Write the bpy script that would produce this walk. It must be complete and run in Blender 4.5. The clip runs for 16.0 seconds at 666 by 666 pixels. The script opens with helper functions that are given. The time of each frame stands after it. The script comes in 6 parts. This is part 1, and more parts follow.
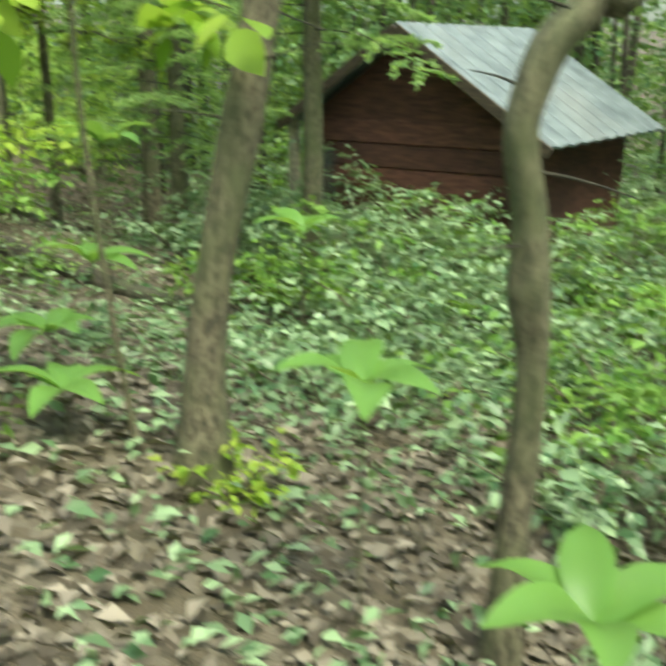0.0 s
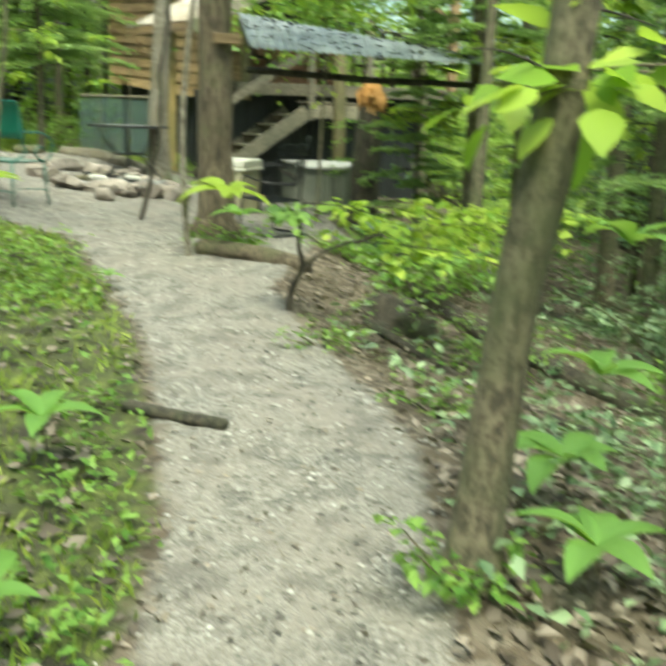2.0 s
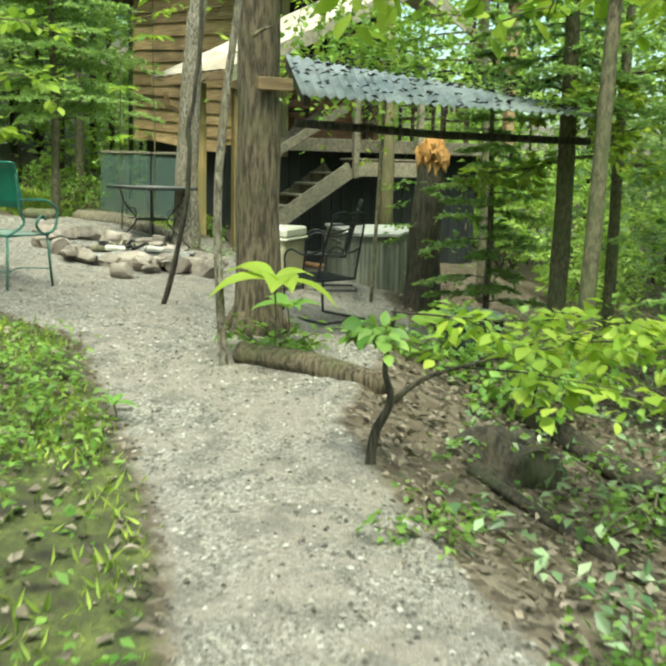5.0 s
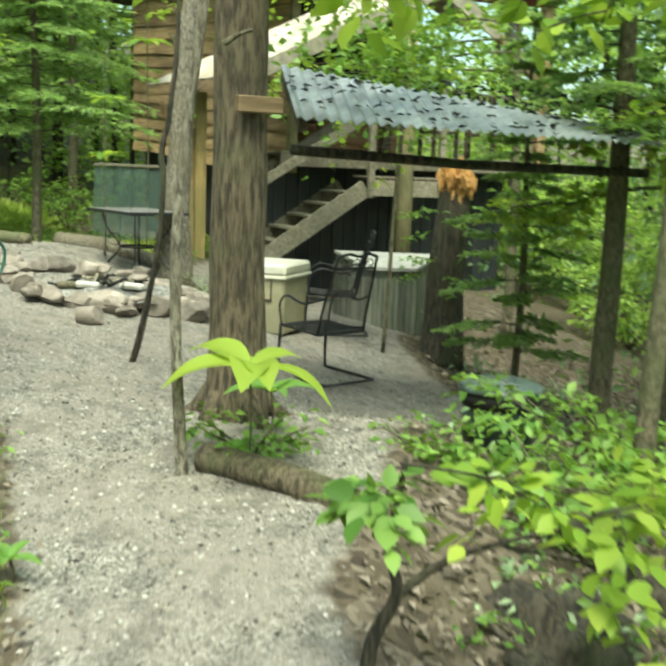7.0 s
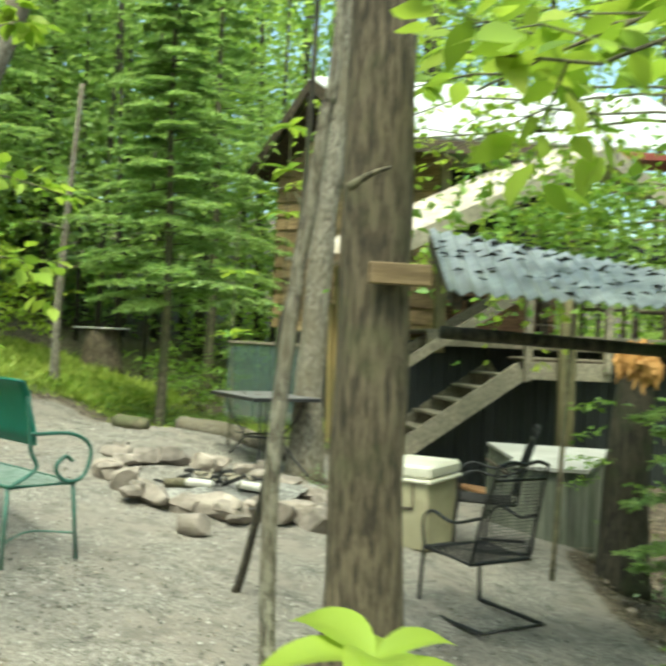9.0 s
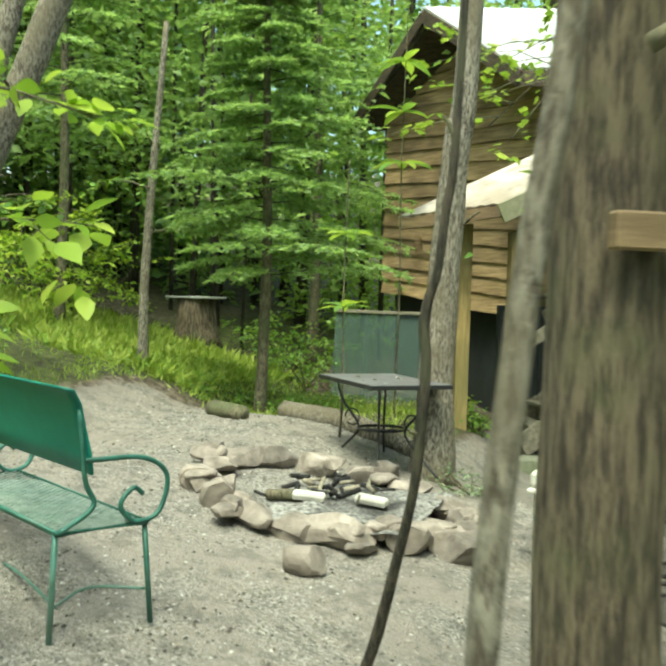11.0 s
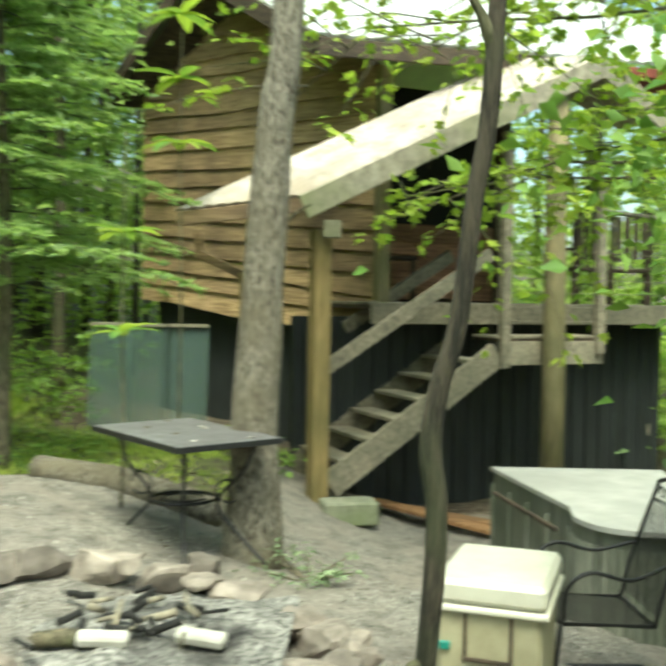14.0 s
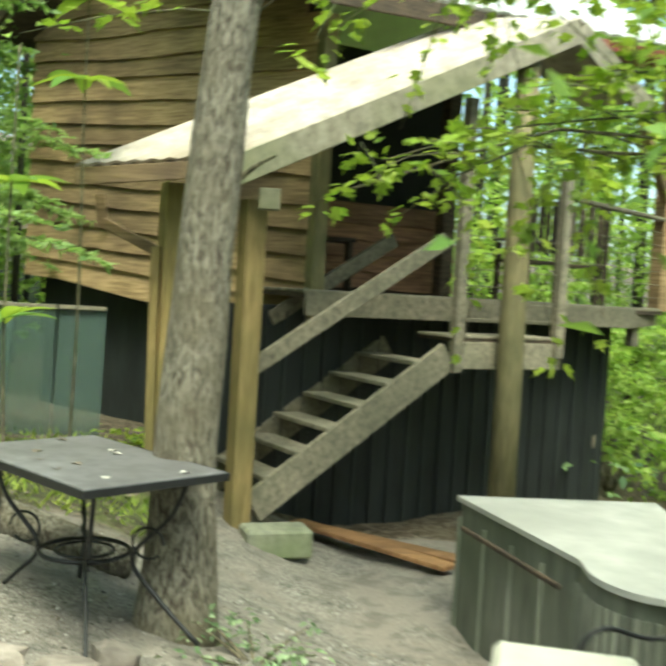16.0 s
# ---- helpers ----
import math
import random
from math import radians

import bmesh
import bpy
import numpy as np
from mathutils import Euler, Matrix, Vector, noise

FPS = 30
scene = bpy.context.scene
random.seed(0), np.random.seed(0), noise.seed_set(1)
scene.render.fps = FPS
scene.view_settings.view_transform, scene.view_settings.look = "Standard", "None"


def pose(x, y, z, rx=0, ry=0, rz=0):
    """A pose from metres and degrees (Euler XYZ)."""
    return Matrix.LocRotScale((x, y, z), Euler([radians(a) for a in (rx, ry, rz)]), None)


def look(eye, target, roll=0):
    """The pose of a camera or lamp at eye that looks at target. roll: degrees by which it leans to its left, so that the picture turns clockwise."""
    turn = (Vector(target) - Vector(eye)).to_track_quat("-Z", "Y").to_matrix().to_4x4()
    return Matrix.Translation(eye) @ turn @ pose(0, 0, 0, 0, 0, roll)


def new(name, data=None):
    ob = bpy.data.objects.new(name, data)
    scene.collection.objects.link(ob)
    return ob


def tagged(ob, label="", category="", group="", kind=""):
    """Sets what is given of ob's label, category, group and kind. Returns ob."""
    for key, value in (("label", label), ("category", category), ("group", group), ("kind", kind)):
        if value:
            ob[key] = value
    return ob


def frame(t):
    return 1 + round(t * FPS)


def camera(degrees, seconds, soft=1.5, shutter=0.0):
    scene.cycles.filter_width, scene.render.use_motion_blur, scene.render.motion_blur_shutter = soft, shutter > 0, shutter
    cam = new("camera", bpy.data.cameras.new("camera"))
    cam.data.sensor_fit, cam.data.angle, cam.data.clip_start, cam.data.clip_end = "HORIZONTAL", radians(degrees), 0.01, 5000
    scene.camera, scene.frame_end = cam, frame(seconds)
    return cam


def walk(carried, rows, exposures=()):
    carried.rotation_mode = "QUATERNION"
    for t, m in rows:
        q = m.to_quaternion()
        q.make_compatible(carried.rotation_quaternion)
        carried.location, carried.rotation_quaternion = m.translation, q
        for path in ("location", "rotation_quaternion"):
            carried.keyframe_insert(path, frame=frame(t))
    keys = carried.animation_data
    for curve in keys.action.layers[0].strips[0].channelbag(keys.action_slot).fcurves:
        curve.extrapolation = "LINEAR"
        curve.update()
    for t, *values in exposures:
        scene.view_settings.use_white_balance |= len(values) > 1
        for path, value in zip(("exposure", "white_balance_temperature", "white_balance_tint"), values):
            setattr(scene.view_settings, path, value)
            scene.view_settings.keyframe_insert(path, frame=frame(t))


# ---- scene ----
cam = camera(38.1, 16.0, soft=2.8, shutter=0.8)
PATH = [
    (0, (1.919, -4.567, 1.132), (2.67, -2.797, 0.578), -0.0),
    (0.5, (1.756, -4.395, 1.193), (2.396, -2.568, 0.69), 0.0),
    (1, (1.619, -4.274, 1.195), (2.189, -2.418, 0.717), 0.8),
    (1.5, (1.552, -4.079, 1.194), (1.756, -2.146, 0.723), 0.3),
    (2, (1.486, -3.825, 1.244), (1.45, -1.874, 0.805), 1.5),
    (2.5, (1.436, -3.624, 1.25), (1.262, -1.663, 0.897), 1.6),
    (3, (1.26, -3.328, 1.266), (1.107, -1.362, 0.93), 1.2),
    (3.5, (1.123, -3.026, 1.304), (0.998, -1.055, 0.99), 0.6),
    (4, (1.095, -2.613, 1.3), (1.006, -0.641, 0.978), 1.3),
    (6.5, (1.061, -0.66, 1.485), (0.959, 1.308, 1.142), 1.5),
    (7, (1.106, -0.25, 1.55), (0.978, 1.718, 1.219), 2.1),
    (7.5, (1.053, 0.195, 1.539), (0.771, 2.169, 1.392), 1.7),
    (8, (0.981, 0.539, 1.602), (0.68, 2.517, 1.591), 0.9),
    (8.5, (0.993, 0.891, 1.599), (0.707, 2.87, 1.634), 2.0),
    (9, (0.917, 1.232, 1.613), (0.477, 3.183, 1.628), 2.5),
    (9.5, (0.772, 1.586, 1.647), (0.23, 3.511, 1.643), 1.8),
    (10, (0.66, 2.002, 1.684), (0.02, 3.897, 1.653), 1.9),
    (12.5, (-0.289, 3.705, 1.813), (-0.856, 5.62, 1.707), 1.1),
    (13, (-0.41, 4.009, 1.873), (-0.888, 5.95, 1.825), 1.4),
    (13.5, (-0.594, 4.328, 1.897), (-0.975, 6.29, 1.837), 0.6),
    (14, (-0.686, 4.692, 1.886), (-0.779, 6.689, 1.809), 0.9),
    (14.5, (-0.756, 5.058, 1.903), (-0.723, 7.056, 1.821), 2.0),
    (15, (-0.885, 5.418, 1.906), (-0.699, 7.408, 1.822), 1.8),
    (15.5, (-1.004, 5.749, 1.887), (-0.777, 7.734, 1.794), 2.2),
    (16, (-1.141, 6.214, 1.875), (-0.989, 8.206, 1.777), 3.4),
]
walk(cam, [(t, look(eye, target, roll)) for t, eye, target, roll in PATH], [(0, 1.55, 6750, -16), (16, 1.55, 6750, -16)])


# ---- world, sun, exposure ----
world = bpy.data.worlds.new("overcast")
scene.world = world
world.use_nodes = True
wn, wl = world.node_tree.nodes, world.node_tree.links
sky = wn.new("ShaderNodeTexSky")
sky.sky_type, sky.sun_disc = "NISHITA", False
sky.sun_elevation, sky.sun_rotation = radians(63), radians(172)
sky.air_density, sky.dust_density, sky.ozone_density = 1.0, 4.0, 1.0
wn["Background"].inputs[1].default_value = 0.15
wl.new(sky.outputs[0], wn["Background"].inputs[0])
sun = new("sun", bpy.data.lights.new("sun", "SUN"))
sun.data.energy, sun.data.angle, sun.data.color = 1.5, radians(25), (1.0, 0.96, 0.88)
sun.matrix_world = look((0.5, 3, 12), (-0.3, 9, 0))

rng = np.random.default_rng(7)


# ---- materials ----
def material(name):
    m = bpy.data.materials.new(name)
    m.use_nodes = True
    nt = m.node_tree
    return m, nt, nt.nodes, nt.links, nt.nodes["Principled BSDF"]


def ramp(nodes, links, fac, stops):
    r = nodes.new("ShaderNodeValToRGB")
    while len(r.color_ramp.elements) < len(stops):
        r.color_ramp.elements.new(0.5)
    for e, (p, c) in zip(r.color_ramp.elements, stops):
        e.position, e.color = p, (*c, 1)
    links.new(fac, r.inputs[0])
    return r.outputs[0]


def noise_tex(nodes, links, scale, detail=4, stretch=None, rough=0.6):
    co = nodes.new("ShaderNodeTexCoord").outputs["Object"]
    if stretch:
        mp = nodes.new("ShaderNodeMapping")
        mp.inputs["Scale"].default_value = stretch
        links.new(co, mp.inputs[0])
        co = mp.outputs[0]
    n = nodes.new("ShaderNodeTexNoise")
    n.inputs["Scale"].default_value, n.inputs["Detail"].default_value, n.inputs["Roughness"].default_value = scale, detail, rough
    links.new(co, n.inputs["Vector"])
    return n.outputs["Fac"]


def mixed(nodes, links, fac, a, b, kind="MIX"):
    mx = nodes.new("ShaderNodeMix")
    mx.data_type, mx.blend_type = "RGBA", kind
    for sock, v in ((mx.inputs[0], fac), (mx.inputs[6], a), (mx.inputs[7], b)):
        if isinstance(v, (int, float)):
            sock.default_value = v
        elif isinstance(v, tuple):
            sock.default_value = (*v, 1)
        else:
            links.new(v, sock)
    return mx.outputs[2]


def bump(nodes, links, bsdf, height, strength, distance):
    b = nodes.new("ShaderNodeBump")
    b.inputs["Strength"].default_value, b.inputs["Distance"].default_value = strength, distance
    links.new(height, b.inputs["Height"])
    links.new(b.outputs[0], bsdf.inputs["Normal"])


def surface(name, dark, light, scale=8, stretch=None, rough=0.75, metal=0.0, relief=0.01, stain=None, vary=0.25):
    """A worn surface: grain between two colours, a second, larger stain, relief, and a shift from piece to piece."""
    m, nt, N, L, P = material(name)
    grain = noise_tex(N, L, scale, 6, stretch)
    big = noise_tex(N, L, scale * 0.13, 3)
    col = ramp(N, L, grain, [(0.32, dark), (0.68, light)])
    col = mixed(N, L, ramp(N, L, big, [(0.45, (0, 0, 0)), (0.72, (1, 1, 1))]), col, stain or tuple(c * 0.6 for c in dark))
    info = N.new("ShaderNodeObjectInfo")
    hsv = N.new("ShaderNodeHueSaturation")
    mr = N.new("ShaderNodeMapRange")
    mr.inputs["To Min"].default_value, mr.inputs["To Max"].default_value = 1 - vary, 1 + vary
    L.new(info.outputs["Random"], mr.inputs[0])
    L.new(mr.outputs[0], hsv.inputs["Value"])
    L.new(col, hsv.inputs["Color"])
    L.new(hsv.outputs[0], P.inputs["Base Color"])
    P.inputs["Roughness"].default_value, P.inputs["Metallic"].default_value = rough, metal
    bump(N, L, P, grain, 0.5, relief)
    return m


def bark(name, dark, light, moss=None, mossy=0.55, scale=14, relief=0.03, tall=0.16):
    m, nt, N, L, P = material(name)
    ridges = noise_tex(N, L, scale * 2.2, 6, (1, 1, tall), 0.72)
    patch = noise_tex(N, L, 2.2, 3)
    col = ramp(N, L, ridges, [(0.42, dark), (0.58, light)])
    if moss:
        col = mixed(N, L, ramp(N, L, patch, [(mossy - 0.08, (0, 0, 0)), (mossy + 0.12, (0.8, 0.8, 0.8))]), col, moss)
    L.new(col, P.inputs["Base Color"])
    P.inputs["Roughness"].default_value = 0.9
    bump(N, L, P, ridges, 0.9, relief)
    return m


def foliage(name, dark, light, glow=0.45, rough=0.45):
    """Leaves: colour from leaf to leaf, gloss on top, light through the blade."""
    m, nt, N, L, P = material(name)
    geo = N.new("ShaderNodeNewGeometry")
    info = N.new("ShaderNodeObjectInfo")
    col = ramp(N, L, geo.outputs["Random Per Island"], [(0.0, dark), (0.55, tuple((a + b) / 2 for a, b in zip(dark, light))), (1.0, light)])
    patch = noise_tex(N, L, 1.6, 2)
    hsv = N.new("ShaderNodeHueSaturation")
    mr = N.new("ShaderNodeMapRange")
    mr.inputs["From Min"].default_value, mr.inputs["From Max"].default_value = 0.3, 0.7
    mr.inputs["To Min"].default_value, mr.inputs["To Max"].default_value = 0.75, 1.25
    L.new(patch, mr.inputs[0])
    L.new(mr.outputs[0], hsv.inputs["Value"])
    L.new(col, hsv.inputs["Color"])
    L.new(hsv.outputs[0], P.inputs["Base Color"])
    P.inputs["Roughness"].default_value = rough
    P.inputs["Specular IOR Level"].default_value = 0.35
    tr = N.new("ShaderNodeBsdfTranslucent")
    lighter = mixed(N, L, 0.5, hsv.outputs[0], (0.30, 0.42, 0.03))
    L.new(lighter, tr.inputs["Color"])
    mx = N.new("ShaderNodeMixShader")
    mx.inputs[0].default_value = glow
    L.new(P.outputs[0], mx.inputs[1])
    L.new(tr.outputs[0], mx.inputs[2])
    L.new(mx.outputs[0], N["Material Output"].inputs[0])
    return m


def plain(name, col, rough=0.5, metal=0.0, scale=20, vary=0.12):
    return surface(name, tuple(c * 0.82 for c in col), tuple(min(1, c * 1.12) for c in col), scale, None, rough, metal, 0.002, None, vary)


BARK_OAK = bark("oak_bark", (0.045, 0.034, 0.022), (0.185, 0.145, 0.095), (0.10, 0.11, 0.045), 0.62, 17, 0.05, 0.14)
BARK_PALE = bark("pale_bark", (0.07, 0.055, 0.04), (0.34, 0.31, 0.25), (0.16, 0.135, 0.09), 0.52, 24, 0.03, 0.3)
BARK_THIN = bark("sapling_bark", (0.05, 0.042, 0.028), (0.19, 0.16, 0.105), (0.09, 0.10, 0.045), 0.5, 16, 0.015, 0.4)
BARK_DARK = bark("dark_bark", (0.02, 0.018, 0.013), (0.085, 0.07, 0.05), (0.05, 0.065, 0.025), 0.6, 15, 0.03)
LEAF_LIME = foliage("lime_leaves", (0.20, 0.34, 0.04), (0.52, 0.62, 0.11), 0.55)
LEAF_BIG = foliage("broad_leaves", (0.10, 0.24, 0.05), (0.26, 0.42, 0.10), 0.45, 0.4)
LEAF_MID = foliage("green_leaves", (0.08, 0.18, 0.03), (0.26, 0.40, 0.09), 0.4)
LEAF_SHRUB = foliage("waxy_shrub_leaves", (0.055, 0.115, 0.05), (0.36, 0.46, 0.27), 0.3, 0.3)
LEAF_HEM = foliage("hemlock_needles", (0.17, 0.29, 0.12), (0.46, 0.60, 0.27), 0.68, 0.6)
# far leaves in two tones: woodland shade and sunlight put into their colours
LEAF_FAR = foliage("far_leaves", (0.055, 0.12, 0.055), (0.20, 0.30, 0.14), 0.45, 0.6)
LEAF_SUNLIT = foliage("sunlit_far_leaves", (0.24, 0.40, 0.09), (0.54, 0.67, 0.21), 0.6, 0.6)
TALL_GRASS = foliage("tall_grass_blades", (0.22, 0.33, 0.05), (0.54, 0.60, 0.15), 0.45, 0.5)
GRASS = foliage("grass_blades", (0.15, 0.25, 0.035), (0.42, 0.50, 0.10), 0.35, 0.5)
LITTER = foliage("dead_leaves", (0.05, 0.037, 0.028), (0.29, 0.24, 0.195), 0.08, 0.7)
WOOD_SIDING = surface("weathered_siding", (0.19, 0.125, 0.06), (0.46, 0.32, 0.175), 5, (0.6, 0.6, 7), 0.8, 0, 0.01, (0.07, 0.045, 0.028), 0.22)
WOOD_RED = surface("reddish_siding", (0.13, 0.06, 0.035), (0.30, 0.16, 0.09), 5, (0.6, 0.6, 7), 0.8, 0, 0.01)
WOOD_GREY = surface("grey_deck_wood", (0.13, 0.115, 0.085), (0.32, 0.28, 0.21), 6, (3, 3, 3), 0.85, 0, 0.006, (0.10, 0.10, 0.07))
WOOD_POST = surface("treated_post_wood", (0.20, 0.14, 0.055), (0.38, 0.28, 0.12), 7, (5, 5, 0.5), 0.8, 0, 0.006, (0.15, 0.13, 0.05))
WOOD_LOG = surface("peeled_log", (0.13, 0.11, 0.055), (0.30, 0.25, 0.135), 7, (5, 5, 0.6), 0.8, 0, 0.006, (0.10, 0.10, 0.05))
WOOD_TRIM = surface("pale_fascia", (0.20, 0.18, 0.14), (0.41, 0.365, 0.285), 5, (2, 2, 2), 0.8, 0, 0.004, (0.17, 0.18, 0.09))
WOOD_DARK = surface("old_shaded_dark_wood", (0.03, 0.022, 0.016), (0.10, 0.07, 0.045), 7, (1, 1, 5), 0.85, 0, 0.008)
WOOD_FRESH = surface("fresh_split_wood", (0.40, 0.19, 0.05), (0.75, 0.43, 0.16), 9, (4, 4, 0.7), 0.8, 0, 0.01)
WOOD_BOARD = surface("brown_board", (0.16, 0.08, 0.035), (0.36, 0.20, 0.09), 6, (0.6, 4, 4), 0.8, 0, 0.006)
ROOF_PALE = surface("pale_roof_sheet", (0.23, 0.20, 0.17), (0.44, 0.39, 0.34), 5, (1, 1, 1), 0.6, 0.05, 0.003, (0.19, 0.145, 0.10))
ROOF_WHITE = surface("bright_metal_roof", (0.70, 0.71, 0.70), (0.86, 0.87, 0.85), 2, None, 0.38, 0.25, 0.002, (0.66, 0.66, 0.62))
ROOF_GREY = surface("galvanised_sheet", (0.26, 0.28, 0.30), (0.48, 0.51, 0.53), 6, None, 0.55, 0.35, 0.003, (0.11, 0.11, 0.10))
ROOF_HUT = surface("hut_tin_roof", (0.10, 0.115, 0.13), (0.21, 0.235, 0.25), 4, None, 0.6, 0.1, 0.003, (0.2, 0.2, 0.2))
BLACK_WALL = surface("black_metal_siding", (0.010, 0.012, 0.013), (0.028, 0.033, 0.035), 5, (1, 1, 0.3), 0.6, 0, 0.004, (0.02, 0.024, 0.024))
# near-black colour standing in for the shade inside the porch
SHADE_BLACK = plain("interior_shade_black", (0.012, 0.012, 0.012), 0.9)
IRON = plain("black_wrought_iron", (0.025, 0.025, 0.027), 0.45, 0.3)
IRON_TOP = surface("dusty_iron_tabletop", (0.085, 0.08, 0.085), (0.17, 0.165, 0.17), 9, None, 0.5, 0.1, 0.002, (0.06, 0.055, 0.055))
GREEN_IRON = surface("chipped_green_iron", (0.02, 0.085, 0.065), (0.05, 0.17, 0.13), 14, None, 0.45, 0.1, 0.002, (0.10, 0.16, 0.13))
GREEN_PANEL = surface("green_enamel", (0.012, 0.16, 0.13), (0.03, 0.25, 0.20), 4, None, 0.4, 0, 0.002, (0.02, 0.12, 0.09))
SEAT_MESH = surface("worn_mesh_seat", (0.10, 0.15, 0.125), (0.28, 0.33, 0.29), 16, None, 0.6, 0.1, 0.004, (0.14, 0.22, 0.18))
STONE = surface("field_stone", (0.115, 0.097, 0.08), (0.35, 0.30, 0.26), 7, None, 0.9, 0, 0.03, (0.15, 0.125, 0.105), 0.4)
CONCRETE = surface("mossy_concrete", (0.12, 0.125, 0.09), (0.25, 0.25, 0.19), 9, None, 0.9, 0, 0.008, (0.13, 0.16, 0.07))
COUNTER_SIDE = surface("weathered_grey_cabinet", (0.11, 0.115, 0.095), (0.27, 0.275, 0.225), 4, (3, 3, 0.5), 0.75, 0, 0.006, (0.07, 0.085, 0.055))
COUNTER_TOP = surface("pale_worktop", (0.33, 0.325, 0.31), (0.48, 0.475, 0.455), 4, None, 0.5, 0, 0.002, (0.27, 0.265, 0.25), 0.05)
CREAM = surface("yellowed_cream_plastic", (0.54, 0.52, 0.44), (0.68, 0.66, 0.575), 5, None, 0.45, 0, 0.001, (0.40, 0.36, 0.26), 0.05)
CREAM_DARK = surface("dirty_cream_plastic", (0.27, 0.245, 0.16), (0.40, 0.365, 0.25), 6, None, 0.55, 0, 0.002)
CAN = surface("dark_green_plastic", (0.012, 0.025, 0.02), (0.03, 0.05, 0.045), 8, None, 0.35, 0, 0.003)
CAN_LID = surface("grey_green_lid", (0.06, 0.085, 0.085), (0.12, 0.15, 0.15), 8, None, 0.4, 0, 0.003)
ASH = surface("ash_and_charcoal", (0.02, 0.018, 0.017), (0.36, 0.345, 0.32), 27, None, 0.95, 0, 0.02)
CHAR = plain("charred_wood", (0.015, 0.014, 0.013), 0.9)
PAPER = plain("white_paper", (0.5, 0.48, 0.43), 0.8)
HUT_RED = surface("dark_red_boards", (0.045, 0.016, 0.012), (0.13, 0.05, 0.035), 5, (1, 1, 6), 0.85, 0, 0.008)
RED_TRIM = surface("red_fascia", (0.16, 0.035, 0.025), (0.28, 0.07, 0.05), 5, None, 0.7, 0, 0.003)
TEAL = plain("blue_cloth", (0.07, 0.10, 0.115), 0.9)

glass, nt, N, L, P = material("hazy_plastic_sheet")
P.inputs["Base Color"].default_value = (0.20, 0.30, 0.27, 1)
P.inputs["Roughness"].default_value, P.inputs["Transmission Weight"].default_value = 0.35, 0.55
P.inputs["Alpha"].default_value = 0.4
PLASTIC = glass

# ground: gravel where it has been spread, moss and grass beside it, leaf litter in the woods
GROUND, nt, N, L, P = material("forest_ground")
at_g, at_m = N.new("ShaderNodeAttribute"), N.new("ShaderNodeAttribute")
at_g.attribute_name, at_m.attribute_name = "gravel", "moss"
vor = N.new("ShaderNodeTexVoronoi")
vor.inputs["Scale"].default_value = 82
L.new(N.new("ShaderNodeTexCoord").outputs["Object"], vor.inputs["Vector"])
sep = N.new("ShaderNodeSeparateColor")
L.new(vor.outputs["Color"], sep.inputs[0])
chips = ramp(N, L, sep.outputs[0], [(0.0, (0.05, 0.045, 0.037)), (0.2, (0.14, 0.128, 0.108)), (0.6, (0.22, 0.204, 0.178)), (1.0, (0.38, 0.36, 0.325))])
dust = noise_tex(N, L, 1.7, 5)
gravel_col = mixed(N, L, ramp(N, L, dust, [(0.36, (0.1, 0.1, 0.1)), (0.62, (0.85, 0.85, 0.85))]), chips, (0.228, 0.199, 0.172))
smudge = ramp(N, L, noise_tex(N, L, 5.5, 6), [(0.40, (0.5, 0.5, 0.5)), (0.5, (1, 1, 1))])
gravel_col = mixed(N, L, 0.6, gravel_col, smudge, "MULTIPLY")
vor2 = N.new("ShaderNodeTexVoronoi")
vor2.inputs["Scale"].default_value = 17
L.new(N.new("ShaderNodeTexCoord").outputs["Object"], vor2.inputs["Vector"])
sep2 = N.new("ShaderNodeSeparateColor")
L.new(vor2.outputs["Color"], sep2.inputs[0])
litter_col = ramp(N, L, sep2.outputs[0], [(0.0, (0.035, 0.025, 0.016)), (0.5, (0.10, 0.075, 0.05)), (1.0, (0.19, 0.155, 0.12))])
soil = noise_tex(N, L, 0.9, 4)
litter_col = mixed(N, L, ramp(N, L, soil, [(0.45, (0, 0, 0)), (0.7, (0.8, 0.8, 0.8))]), litter_col, (0.075, 0.06, 0.035))
moss_col = ramp(N, L, noise_tex(N, L, 7, 5), [(0.35, (0.03, 0.026, 0.015)), (0.52, (0.06, 0.068, 0.02)), (0.72, (0.14, 0.165, 0.04))])
ragged = noise_tex(N, L, 9, 5)


def ragged_mask(src, width=0.55):
    add = N.new("ShaderNodeMath")
    add.operation = "ADD"
    sc = N.new("ShaderNodeMath")
    sc.operation = "MULTIPLY_ADD"
    L.new(ragged, sc.inputs[0])
    sc.inputs[1].default_value, sc.inputs[2].default_value = width * 2, -width
    L.new(src, add.inputs[0])
    L.new(sc.outputs[0], add.inputs[1])
    return ramp(N, L, add.outputs[0], [(0.36, (0, 0, 0)), (0.62, (1, 1, 1))])


gcol = mixed(N, L, ragged_mask(at_m.outputs["Fac"]), litter_col, moss_col)
gcol = mixed(N, L, ragged_mask(at_g.outputs["Fac"], 0.35), gcol, gravel_col)
L.new(gcol, P.inputs["Base Color"])
P.inputs["Roughness"].default_value = 0.95
bump(N, L, P, vor.outputs["Distance"], 0.6, 0.02)


